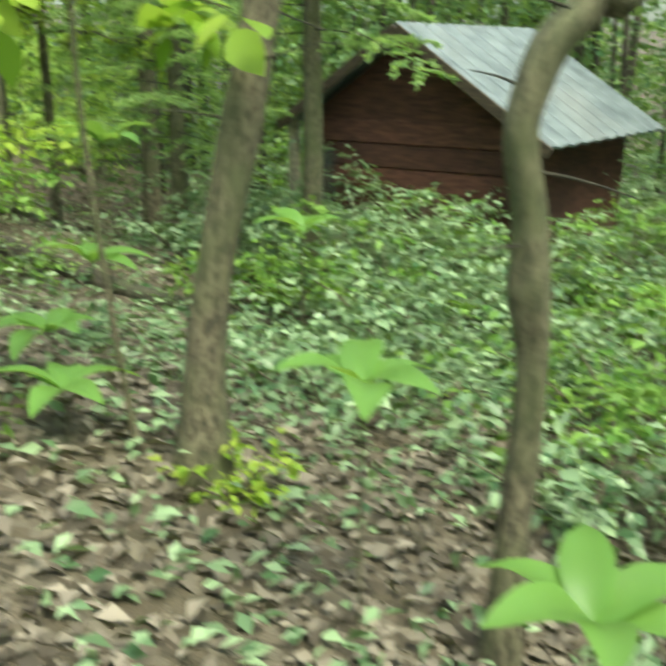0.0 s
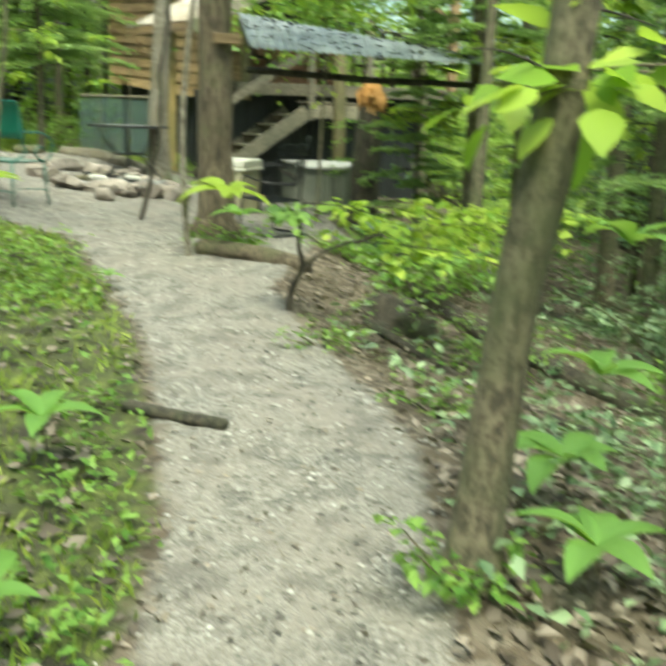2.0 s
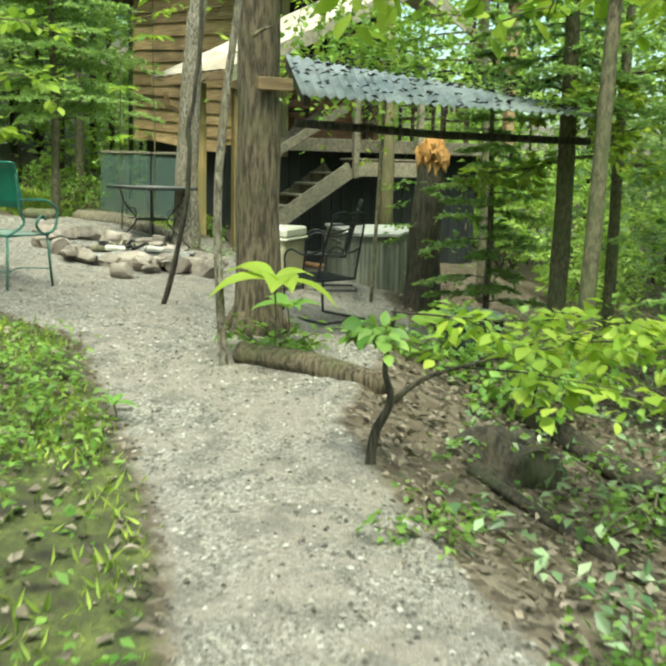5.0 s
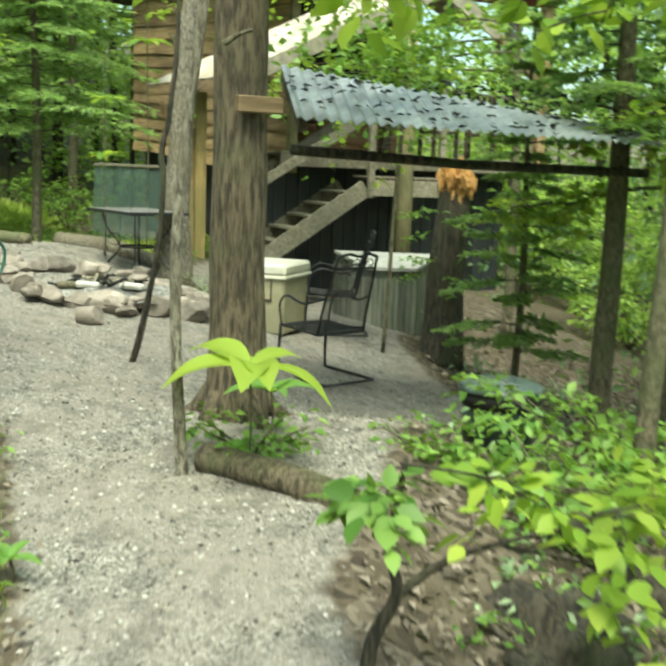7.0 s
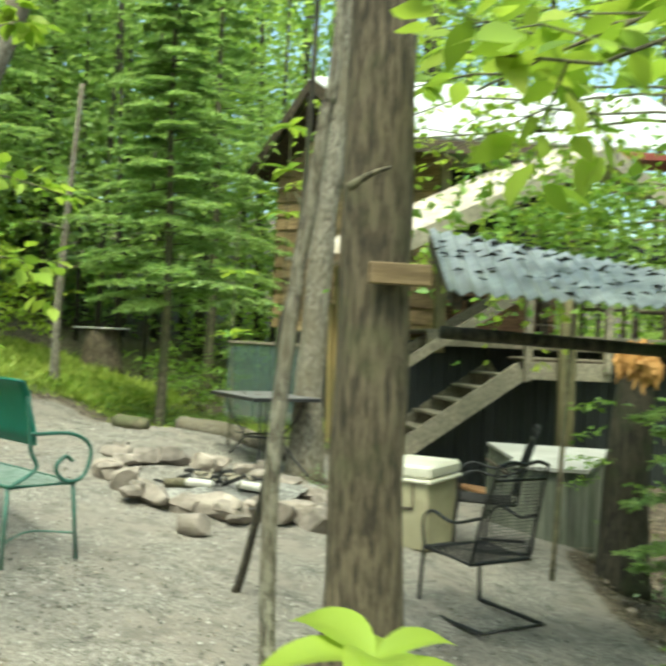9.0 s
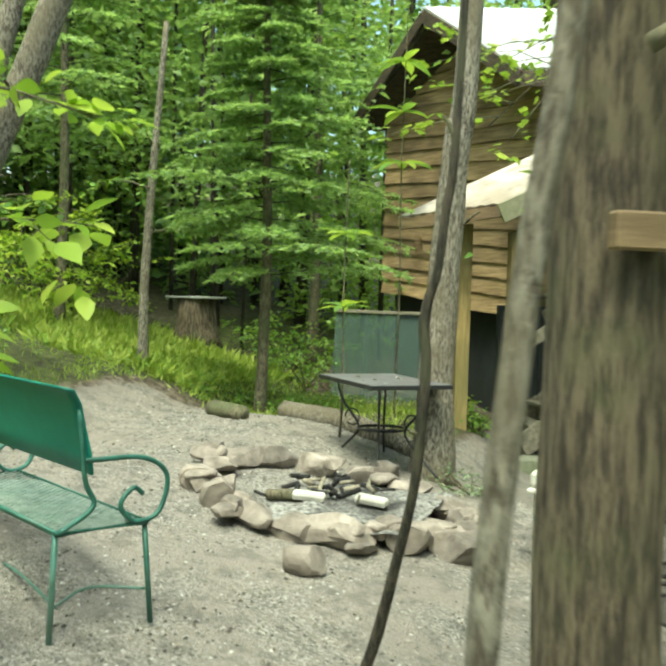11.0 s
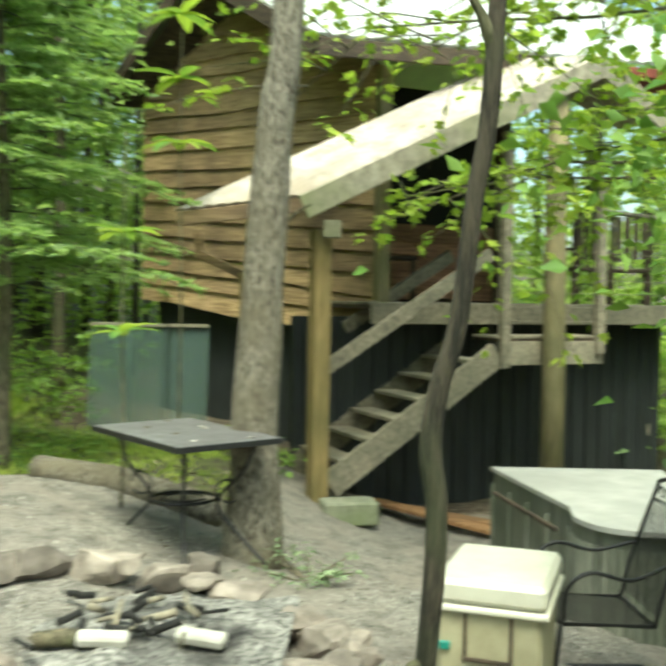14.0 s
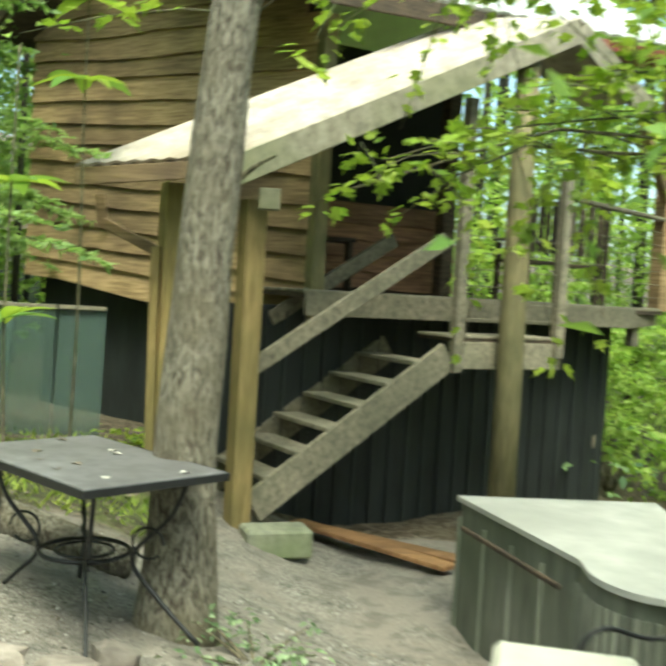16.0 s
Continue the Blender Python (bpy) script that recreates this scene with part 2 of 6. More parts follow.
# ---- geometry helpers ----
def link_mesh(name, verts, faces, mat, parent=None, label="", smooth=False):
    me = bpy.data.meshes.new(name)
    me.from_pydata([tuple(v) for v in verts], [], [tuple(f) for f in faces])
    if mat:
        me.materials.append(mat)
    if smooth:
        me.polygons.foreach_set("use_smooth", [True] * len(me.polygons))
    ob = new(name, me)
    ob.parent = parent
    if label:
        ob["label"] = label
    return ob


def part(name, bm, mat, parent=None, label="", smooth=False):
    me = bpy.data.meshes.new(name)
    bm.normal_update()
    bm.to_mesh(me)
    bm.free()
    me.materials.append(mat)
    if smooth:
        me.polygons.foreach_set("use_smooth", [True] * len(me.polygons))
    ob = new(name, me)
    ob.parent = parent
    if label:
        ob["label"] = label
    return ob


def thing(name, place, label, category, group="", turn=0.0, kind=""):
    ob = new(name)
    ob.matrix_world = pose(*place, 0, 0, turn)
    return tagged(ob, label, category, group, kind)


def box_bm(size, m=Matrix(), bevel=0.006, bm=None):
    out = bm or bmesh.new()
    one = bmesh.new()
    bmesh.ops.create_cube(one, size=1, matrix=Matrix.Diagonal((*size, 1)))
    if bevel:
        bmesh.ops.bevel(one, geom=one.edges[:], offset=min(bevel, min(size) * 0.3), segments=1, affect="EDGES")
    one.transform(m)
    tmp = bpy.data.meshes.new("tmp")
    one.to_mesh(tmp)
    one.free()
    out.from_mesh(tmp)
    bpy.data.meshes.remove(tmp)
    return out


def beam_bm(a, b, w, h, bevel=0.006, bm=None, up=(0, 0, 1)):
    """A board from a to b, w across and h deep."""
    a, b = Vector(a), Vector(b)
    z = (b - a).normalized()
    x = Vector(up).cross(z)
    x = x.normalized() if x.length > 1e-4 else Vector((1, 0, 0))
    y = z.cross(x)
    m = Matrix((x, y, z)).transposed().to_4x4()
    m.translation = (a + b) / 2
    return box_bm((w, h, (b - a).length), m, bevel, bm)


def tube_data(points, radii, sides=8, wobble=0.0, close=True):
    pts = [Vector(p) for p in points]
    verts, faces = [], []
    ref = Vector((0.31, 0.95, 0.1))
    for i, p in enumerate(pts):
        d = (pts[min(i + 1, len(pts) - 1)] - pts[max(i - 1, 0)]).normalized()
        x = d.cross(ref)
        x = x.normalized() if x.length > 1e-3 else Vector((1, 0, 0))
        y = d.cross(x)
        for k in range(sides):
            a = 2 * math.pi * k / sides
            r = radii[i] * (1 + wobble * noise.noise(p * 1.7 + Vector((math.cos(a), math.sin(a), 0)) * 1.3))
            verts.append(p + (x * math.cos(a) + y * math.sin(a)) * r)
    for i in range(len(pts) - 1):
        for k in range(sides):
            a, b = i * sides + k, i * sides + (k + 1) % sides
            faces.append((a, b, b + sides, a + sides))
    if close:
        faces.append(tuple(range(sides - 1, -1, -1)))
        faces.append(tuple(range((len(pts) - 1) * sides, len(pts) * sides)))
    return verts, faces


def tube(name, points, radii, mat, parent=None, sides=8, wobble=0.0, label=""):
    if isinstance(radii, (int, float)):
        radii = [radii] * len(points)
    return link_mesh(name, *tube_data(points, radii, sides, wobble), mat, parent, label, True)


def spline(points, n=6):
    """Points along a smooth line through the given ones."""
    p = [Vector(q) for q in points]
    p = [p[0] * 2 - p[1]] + p + [p[-1] * 2 - p[-2]]
    out = []
    for i in range(1, len(p) - 2):
        for k in range(n):
            t = k / n
            a, b, c, d = p[i - 1], p[i], p[i + 1], p[i + 2]
            out.append(0.5 * (2 * b + (c - a) * t + (2 * a - 5 * b + 4 * c - d) * t * t + (3 * b - a - 3 * c + d) * t ** 3))
    return out + [p[-2]]


def unit(v):
    return v / np.maximum(np.linalg.norm(v, axis=-1, keepdims=True), 1e-6)


def leaves_data(base, way, normal, length, width, fold=0.18):
    """Leaf blades folded along the midrib, two triangles each."""
    base, way, normal = np.asarray(base, float), unit(np.asarray(way, float)), np.asarray(normal, float)
    side = unit(np.cross(way, normal))
    up = np.cross(side, way)
    ln, wd = np.asarray(length).reshape(-1, 1), np.asarray(width).reshape(-1, 1)
    mid = base + way * ln * 0.45
    left = mid + side * wd * 0.5 + up * wd * fold
    right = mid - side * wd * 0.5 + up * wd * fold
    tip = base + way * ln - up * ln * 0.12
    n = len(base)
    verts = np.stack([base, left, tip, right], 1).reshape(-1, 3)
    i = np.arange(n)[:, None] * 4
    return verts, np.concatenate([i + [0, 2, 1], i + [0, 3, 2]], 1).reshape(-1, 3)


OVAL = [(0, 0), (0.18, 0.32), (0.42, 0.5), (0.7, 0.36), (1, 0)]
MAPLE = [(0, 0), (0.02, 0.30), (0.26, 0.62), (0.30, 0.36), (0.62, 0.60), (0.60, 0.22), (1, 0)]


def shaped_leaves(base, way, normal, length, width, outline, fold=0.16):
    """Leaf blades with a true outline, each a fan on both sides of a drooping midrib."""
    base, way, normal = np.asarray(base, float), unit(np.asarray(way, float)), np.asarray(normal, float)
    side = unit(np.cross(way, normal))
    up = np.cross(side, way)
    ln, wd = np.asarray(length).reshape(-1, 1), np.asarray(width).reshape(-1, 1)
    k = len(outline)
    cols = []
    for t, w in outline:
        cols.append(base + way * ln * t - up * ln * 0.16 * t * t)
    for sg in (1, -1):
        for t, w in outline[1:-1]:
            cols.append(base + way * ln * t - up * ln * 0.16 * t * t + sg * side * wd * w + up * wd * fold * w)
    verts = np.stack(cols, 1)
    m = len(cols)
    tris = []
    for sg in (0, 1):
        o = k + sg * (k - 2)
        rim = [0] + [o + q for q in range(k - 2)] + [k - 1]
        for q in range(k - 1):
            a, b, c, d = q, q + 1, rim[q + 1], rim[q]
            for f in ((a, b, c), (a, c, d)):
                if len(set(f)) == 3:
                    tris.append(f if sg else f[::-1])
    tris = np.array(tris)
    return verts.reshape(-1, 3), (np.arange(len(base))[:, None, None] * m + tris[None]).reshape(-1, 3)


def numpy_mesh(name, verts, tris, mat, parent=None, label=""):
    me = bpy.data.meshes.new(name)
    me.vertices.add(len(verts))
    me.vertices.foreach_set("co", np.asarray(verts, np.float32).ravel())
    me.loops.add(len(tris) * 3)
    me.loops.foreach_set("vertex_index", np.asarray(tris, np.int32).ravel())
    me.polygons.add(len(tris))
    me.polygons.foreach_set("loop_start", np.arange(len(tris), dtype=np.int32) * 3)
    me.update()
    me.validate()
    me.materials.append(mat)
    ob = new(name, me)
    ob.parent = parent
    if label:
        ob["label"] = label
    return ob


def joined(chunks):
    vs, fs, k = [], [], 0
    for v, f in chunks:
        vs.append(v)
        fs.append(np.asarray(f) + k)
        k += len(v)
    return np.concatenate(vs), np.concatenate(fs)


def random_dirs(n, flat=0.5):
    d = rng.normal(size=(n, 3))
    d[:, 2] *= flat
    return unit(d)


# ---- ground ----
def smooth(a, b, v):
    t = np.clip((np.asarray(v, float) - a) / (b - a), 0, 1)
    return t * t * (3 - 2 * t)


EDGE_Y = [-8, -2, 0.3, 1.4, 2.3, 3.2, 4.2, 6, 7.5, 8.8, 10, 12, 14, 18]
EDGE_X = [1.95, 1.88, 1.86, 1.55, 1.2, 0.93, 1.1, 1.3, 1.85, 1.45, 1.15, 1.7, 2.6, 3.0]
BANK_Y = [-8, -2, -0.4, 0.8, 2.0, 4.0, 6.1, 9, 12.2]
BANK_X = [0.95, 0.95, 0.85, 0.56, 0.22, -0.62, -1.6, -4.2, -3.7]


def height(x, y):
    x, y = np.asarray(x, float), np.asarray(y, float)
    b = -0.23 + 0.047 * (np.clip(y, -6, 13) - 0.4) + 0.12 * smooth(-1, 5, y) - 0.07 * smooth(7, 10, y)
    u = np.maximum(0, x - np.interp(y, EDGE_Y, EDGE_X))
    right = -1.9 * (1 - np.exp(-(0.17 + 0.07 * smooth(0.5, 3, y)) * u)) - 0.02 * np.maximum(0, u - 8)
    v = np.maximum(0, np.interp(y, BANK_Y, BANK_X) - x)
    left = (0.11 + 0.14 * smooth(7, 11, y)) * v * smooth(0, 1.2, v) * np.where(v > 18, 18 / np.maximum(v, 1), 1)
    terrace = -0.17 * np.clip(x + 1.6, -1.5, 3.2) * smooth(5, 7, y) * (1 - smooth(11, 13, y))
    hollow = -0.72 * smooth(10.2, 12.6, y) * smooth(-2.6, -0.2, x) - 0.1 * smooth(13, 15, y)
    rough = 0.03 * np.sin(1.9 * x + 0.7 * y) * np.sin(1.3 * y - 0.4 * x) + 0.012 * np.sin(6.1 * x + 2) * np.sin(5.3 * y)
    hill = 0.12 * np.maximum(0, y - 22) * smooth(22, 40, y) * (y < 90) + np.where(y >= 90, 8.2, 0)
    return b + right + left + terrace + hollow + rough + hill


def ground_z(x, y):
    return float(height(x, y))


xs = np.concatenate([-np.geomspace(600, 9.4, 30), np.arange(-9, 7.01, 0.09), np.geomspace(7.4, 600, 30)])
ys = np.concatenate([-np.geomspace(600, 7.4, 24), np.arange(-7, 17.01, 0.09), np.geomspace(17.4, 600, 30)])
gx, gy = np.meshgrid(xs, ys)
gz = height(gx, gy)
grit = rng.normal(0, 0.006, gx.shape) * ((np.abs(gx) < 8) & (gy > -7) & (gy < 16))
gverts = np.stack([gx, gy, gz + grit], -1).reshape(-1, 3)
w = len(xs)
ii = (np.arange(len(ys) - 1)[:, None] * w + np.arange(w - 1)).ravel()
gtris = np.concatenate([np.stack([ii, ii + 1, ii + w + 1], 1), np.stack([ii, ii + w + 1, ii + w], 1)])
ground = tagged(numpy_mesh("ground", gverts, gtris, GROUND), "gravel path and leaf-strewn forest floor with mossy banks", "ground", kind="structure")
ground.data.polygons.foreach_set("use_smooth", [True] * len(ground.data.polygons))


def bank_line(y):
    return np.interp(y, BANK_Y, BANK_X) - 0.7 * smooth(4.6, 5.9, y) - 0.25 * smooth(7.6, 9.4, y)


def gravel_mask(x, y):
    e, k = np.interp(y, EDGE_Y, EDGE_X), bank_line(y)
    near = smooth(-0.25, 0.2, x - k) * smooth(-0.15, 0.25, e - x)
    fade = 1 - smooth(11.5, 12.6, y + 0.25 * np.maximum(0, -2.5 - x))
    slope = smooth(10.5, 11.5, y) * (1 - smooth(14.6, 15.2, y)) * smooth(-1.9, -1.5, x) * smooth(-0.2, 0.4, 1.0 - x)
    return np.maximum(near * fade, slope)


def moss_mask(x, y):
    k = bank_line(y)
    return np.maximum(smooth(-0.1, 0.3, k - x) * (1 - 0.6 * smooth(1.2, 3.5, k - x)), 0.6 * smooth(11.6, 12.4, y) * (x < -1.8) * (1 - smooth(14.5, 16.5, y)))


for nm, fn in (("gravel", gravel_mask), ("moss", moss_mask)):
    att = ground.data.attributes.new(nm, "FLOAT", "POINT")
    att.data.foreach_set("value", np.asarray(fn(gx, gy), np.float32).ravel())


# ---- cabin ----
def quad_sheet(name, corners, mat, parent, thick=0.03, ribs=0, rib_h=0.02, label="", along=1):
    """A sheet between four corners (eave left, eave right, ridge right, ridge left) with ribs or corrugations running up the slope."""
    a, b, c, d = (Vector(p) for p in corners)
    n = (b - a).cross(d - a).normalized()
    cols = max(2, ribs * 4 + 1) if ribs else 2
    top, bot = [], []
    for i in range(cols):
        t = i / (cols - 1)
        lift = n * (rib_h * math.sin(2 * math.pi * ribs * t)) if ribs else Vector()
        for s in (0, 0.5, 1):
            p = (a.lerp(b, t)).lerp(d.lerp(c, t), s) + lift
            top.append(p)
            bot.append(p - n * thick)
    k = len(top)
    f = []
    for i in range(cols - 1):
        for s in (0, 1):
            q = i * 3 + s
            f.append((q, q + 3, q + 4, q + 1))
            f.append((k + q, k + q + 1, k + q + 4, k + q + 3))
        for s in (0, 2):
            q = i * 3 + s
            f.append((q, k + q, k + q + 3, q + 3) if s == 0 else (q, q + 3, k + q + 3, k + q))
    for q in (0, 1):
        f.append((q, q + 1, k + q + 1, k + q))
        e = (cols - 1) * 3 + q
        f.append((e, k + e, k + e + 1, e + 1))
    return link_mesh(name, top + bot, f, mat, parent, label)


def wavy_board(name, a, b, h0, h1, mat, parent, seed, lean=0.05):
    """A live-edge siding board between two points of its lower edge, h0 and h1 high at its ends."""
    a, b = Vector(a), Vector(b)
    out = (b - a).cross(Vector((0, 0, 1))).normalized()
    n = 14
    front, back = [], []
    for i in range(n + 1):
        t = i / n
        p = a.lerp(b, t)
        wave = 0.042 * noise.noise(Vector((t * 3.1 + seed * 5.3, seed, 0))) + 0.01 * noise.noise(Vector((t * 9 + seed, 2.0, seed)))
        h = h0 + (h1 - h0) * t
        front += [p + out * lean + Vector((0, 0, wave)), p + out * 0.006 + Vector((0, 0, h + 0.03))]
        back += [p + Vector((0, 0, wave)), p - out * 0.02 + Vector((0, 0, h + 0.03))]
    k = len(front)
    f = []
    for i in range(n):
        q = 2 * i
        f += [(q, q + 2, q + 3, q + 1), (k + q, k + q + 1, k + q + 3, k + q + 2), (q, k + q, k + q + 2, q + 2), (q + 1, q + 3, k + q + 3, k + q + 1)]
    f += [(0, 1, k + 1, k), (2 * n, k + 2 * n, k + 2 * n + 1, 2 * n + 1)]
    return link_mesh(name, front + back, f, mat, parent)


cabin = thing("cabin", (0, 15, 0), "rustic two-storey wooden cabin with live-edge board siding and a porch", "cabin")
cabin_inv = cabin.matrix_world.inverted()


def on_cabin(ob):
    ob.matrix_parent_inverse = cabin_inv
    return ob


TURN = 26.8


def cab(u, v, z):
    """A place on the cabin: u along its front, v into it, from the landing's outer corner."""
    c, k = math.cos(radians(TURN)), math.sin(radians(TURN))
    return Vector((0.569 + u * c - v * k, 14.739 + u * k + v * c, z))


def cab_pose(u, v, z):
    p = cab(u, v, z)
    return pose(p.x, p.y, p.z, 0, 0, TURN)


# gable wall of horizontal boards, its foot sloping
WL, WR = Vector((-3.80, 17.4, 0)), Vector((-0.70, 15.2, 0))


def wall_at(t, z):
    p = WL.lerp(WR, t)
    return Vector((p.x, p.y, z))


wall_bm = bmesh.new()
prof = [(0, 1.90), (1, 1.55), (1, 4.4), (0.45, 5.5), (0, 4.6)]
fr = [wall_bm.verts.new(wall_at(t, z) + Vector((0, 0.03, 0))) for t, z in prof]
bk = [wall_bm.verts.new(wall_at(t, z) + Vector((0, 0.15, 0))) for t, z in prof]
wall_bm.faces.new(fr)
wall_bm.faces.new(bk[::-1])
for i in range(5):
    wall_bm.faces.new((fr[i], bk[i], bk[(i + 1) % 5], fr[(i + 1) % 5]))
gable = on_cabin(part("gable_wall", wall_bm, WOOD_DARK, cabin))
z0, z1 = 1.80, 1.42
k = 0
while z0 < 5.2:
    h0 = random.uniform(0.17, 0.24)
    h1 = h0 * random.uniform(0.93, 1.12) + (0.02 if z0 - z1 > 0.02 else 0)
    lo = max(0.0, (z0 - 4.4) / 0.9 * 0.42)
    hi = 1.0 if z0 < 4.3 else 1 - (z0 - 4.3) / 1.0 * 0.55
    if hi - lo > 0.08:
        a, b = wall_at(lo, z0 + (z1 - z0) * lo), wall_at(hi, z0 + (z1 - z0) * hi)
        wavy_board("siding_board", a, b, h0, h1, WOOD_SIDING, gable, k)
    z0, z1, k = z0 + h0, z1 + h1, k + 1

# main roof: front plane with bright sheets, gable overhang
R0, R1 = cab(-2.6, 2.6, 5.75), cab(3.3, 2.6, 6.05)
EL, ER = cab(-1.95, 0.35, 4.45), cab(3.75, 0.45, 4.72)
LB, LBB = cab(-3.25, 4.6, 4.5), cab(3.0, 5.2, 4.6)
on_cabin(quad_sheet("main_roof", (EL, ER, R1, R0), ROOF_WHITE, cabin, 0.03, 26, 0.012, "bright sheet-metal roof slope"))
on_cabin(quad_sheet("back_roof", (LBB, LB, R0, R1), ROOF_WHITE, cabin, 0.03, 0))
# left eave run coloured dark for the void's shade, right end red
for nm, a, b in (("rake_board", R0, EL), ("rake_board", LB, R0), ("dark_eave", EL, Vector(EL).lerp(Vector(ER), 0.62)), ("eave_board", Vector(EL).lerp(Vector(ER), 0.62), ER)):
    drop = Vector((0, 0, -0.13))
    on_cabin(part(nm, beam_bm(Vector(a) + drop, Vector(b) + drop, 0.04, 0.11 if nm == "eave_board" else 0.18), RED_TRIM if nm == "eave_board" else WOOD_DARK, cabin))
# soffit behind the rakes, its dark colour standing in for shade under the overhang
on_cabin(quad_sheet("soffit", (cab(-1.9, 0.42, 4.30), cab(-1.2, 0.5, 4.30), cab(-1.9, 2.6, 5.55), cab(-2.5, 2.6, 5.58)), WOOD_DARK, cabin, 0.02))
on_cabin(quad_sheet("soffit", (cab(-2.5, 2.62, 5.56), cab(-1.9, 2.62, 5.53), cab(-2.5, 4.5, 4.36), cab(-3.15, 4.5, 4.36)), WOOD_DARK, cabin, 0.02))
# long front wall behind the porch, shade put into near-black; its reddish lower boards
on_cabin(part("front_wall", box_bm((2.5, 0.12, 2.8), cab_pose(0.28, 2.2, 3.05)), SHADE_BLACK, cabin))
low_wall = on_cabin(part("low_wall", box_bm((2.2, 0.06, 0.9), cab_pose(0.25, 1.85, 2.28)), WOOD_DARK, cabin))
for i in range(5):
    wavy_board("siding_board", cab(-0.85, 1.81, 1.86 + i * 0.175), cab(1.35, 1.81, 1.86 + i * 0.175), 0.17, 0.17, WOOD_RED, low_wall, 40 + i)

# storage under the deck: black ribbed walls
under = on_cabin(part("lower_wall", box_bm((4.95, 0.1, 2.9), cab_pose(0.57, 1.0, 0.22), 0), BLACK_WALL, cabin))
for i in range(24):
    part("rib", box_bm((0.03, 0.03, 2.8), cab_pose(0.57 + (i - 11.5) * 0.205, 0.94, 0.22), 0.005), BLACK_WALL, under)
on_cabin(part("lower_left_wall", beam_bm((-3.6, 17.6, 0.45), (-1.3, 15.95, 0.45), 0.1, 2.7, 0), BLACK_WALL, cabin))
on_cabin(part("lower_side_wall", box_bm((0.1, 2.6, 2.9), cab_pose(2.99, 2.36, 0.22), 0), BLACK_WALL, cabin))
part("door_pull", box_bm((0.02, 0.03, 0.14), cab_pose(2.86, 0.92, 0.28)), WOOD_TRIM, under)

# decks
deck = on_cabin(part("upper_deck", box_bm((4.6, 1.7, 0.04), cab_pose(1.05, 1.36, 1.78), 0), WOOD_DARK, cabin))
for i in range(12):
    part("deck_board", box_bm((4.6, 0.135, 0.028), cab_pose(1.05, 0.59 + i * 0.142, 1.816), 0.004), WOOD_GREY, deck)
on_cabin(part("deck_fascia", box_bm((4.1, 0.04, 0.22), cab_pose(0.8, 0.48, 1.71)), WOOD_GREY, cabin))
on_cabin(part("deck_joist", beam_bm(cab(2.86, 0.52, 1.7), cab(3.36, 0.62, 1.74), 0.05, 0.2), WOOD_GREY, cabin))
on_cabin(part("joist_end", box_bm((0.09, 0.12, 0.3), cab_pose(3.02, 0.62, 1.55)), WOOD_GREY, cabin))
landing = on_cabin(part("landing", box_bm((1.34, 0.5, 0.03), cab_pose(0.67, 0.24, 1.455), 0), WOOD_DARK, cabin))
for i in range(4):
    part("deck_board", box_bm((1.38, 0.12, 0.026), cab_pose(0.67, 0.045 + i * 0.125, 1.484), 0.004), WOOD_GREY, landing)
on_cabin(part("landing_fascia", box_bm((1.34, 0.04, 0.25), cab_pose(0.67, 0.0, 1.315)), WOOD_GREY, cabin))

# stairs
stairs = thing("stairs", (0, 14.5, 0), "weathered grey wooden outdoor stairs with open treads", "stairs")
st_inv = stairs.matrix_world.inverted()
foot, head = cab(-1.9, 0, 0.06), cab(-0.02, 0, 1.31)
across = cab(0, 0.95, 0) - cab(0, 0, 0)
for off in (Vector(), across):
    part("stringer", beam_bm(foot + off, head + off, 0.05, 0.27), WOOD_GREY, stairs).matrix_parent_inverse = st_inv
for i in range(6):
    t = (i + 0.75) / 6.6
    c = foot.lerp(head, t) + across / 2 + Vector((0, 0, 0.09))
    m = pose(c.x, c.y, c.z, 0, 0, TURN)
    part("tread", box_bm((0.27, 0.98, 0.04), m), WOOD_GREY, stairs).matrix_parent_inverse = st_inv
    for j in range(7):
        q = c + across * ((j - 3) / 7.5) + Vector((0.11, 0.05, -0.1))
        part("riser_wire", beam_bm(q - Vector((0, 0, 0.1)), q + Vector((0.0, 0, 0.1)), 0.004, 0.004, 0), IRON, stairs).matrix_parent_inverse = st_inv
for off, z in ((Vector((-0.08, -0.02, 0)), 0), (across, 0.02)):
    a, b = foot + off + Vector((0, 0, 1.11 + z)), head + off + Vector((0, 0, 1.03 + z))
    if z:
        a = a.lerp(b, 0.3)
    part("handrail", beam_bm(a, b, 0.045, 0.14), WOOD_GREY, stairs).matrix_parent_inverse = st_inv

# posts
for nm, p, zb, zt, wd, mt in (("porch_post", (-1.24, 13.78), -0.45, 2.5, 0.165, WOOD_POST), ("porch_post", (-1.89, 14.05), -0.2, 2.62, 0.16, WOOD_POST),
                              ("corner_post", (-0.66, 15.16), 1.5, 4.35, 0.14, WOOD_LOG), ("rail_post", cab(0.05, -0.02, 0), 1.16, 3.6, 0.10, WOOD_GREY),
                              ("rail_post", cab(1.27, -0.02, 0), 1.3, 3.1, 0.10, WOOD_GREY), ("deck_post", cab(3.62, 0.8, 0), 1.8, 4.6, 0.17, WOOD_SIDING),
                              ("porch_post", cab(1.0, 1.5, 0), 1.83, 4.6, 0.15, WOOD_DARK), ("door_jamb", cab(-0.98, 1.55, 0), 1.83, 3.8, 0.12, WOOD_RED)):
    on_cabin(part(nm, box_bm((wd, wd, zt - zb), pose(p[0], p[1], (zt + zb) / 2, 0, 0, TURN)), mt, cabin))
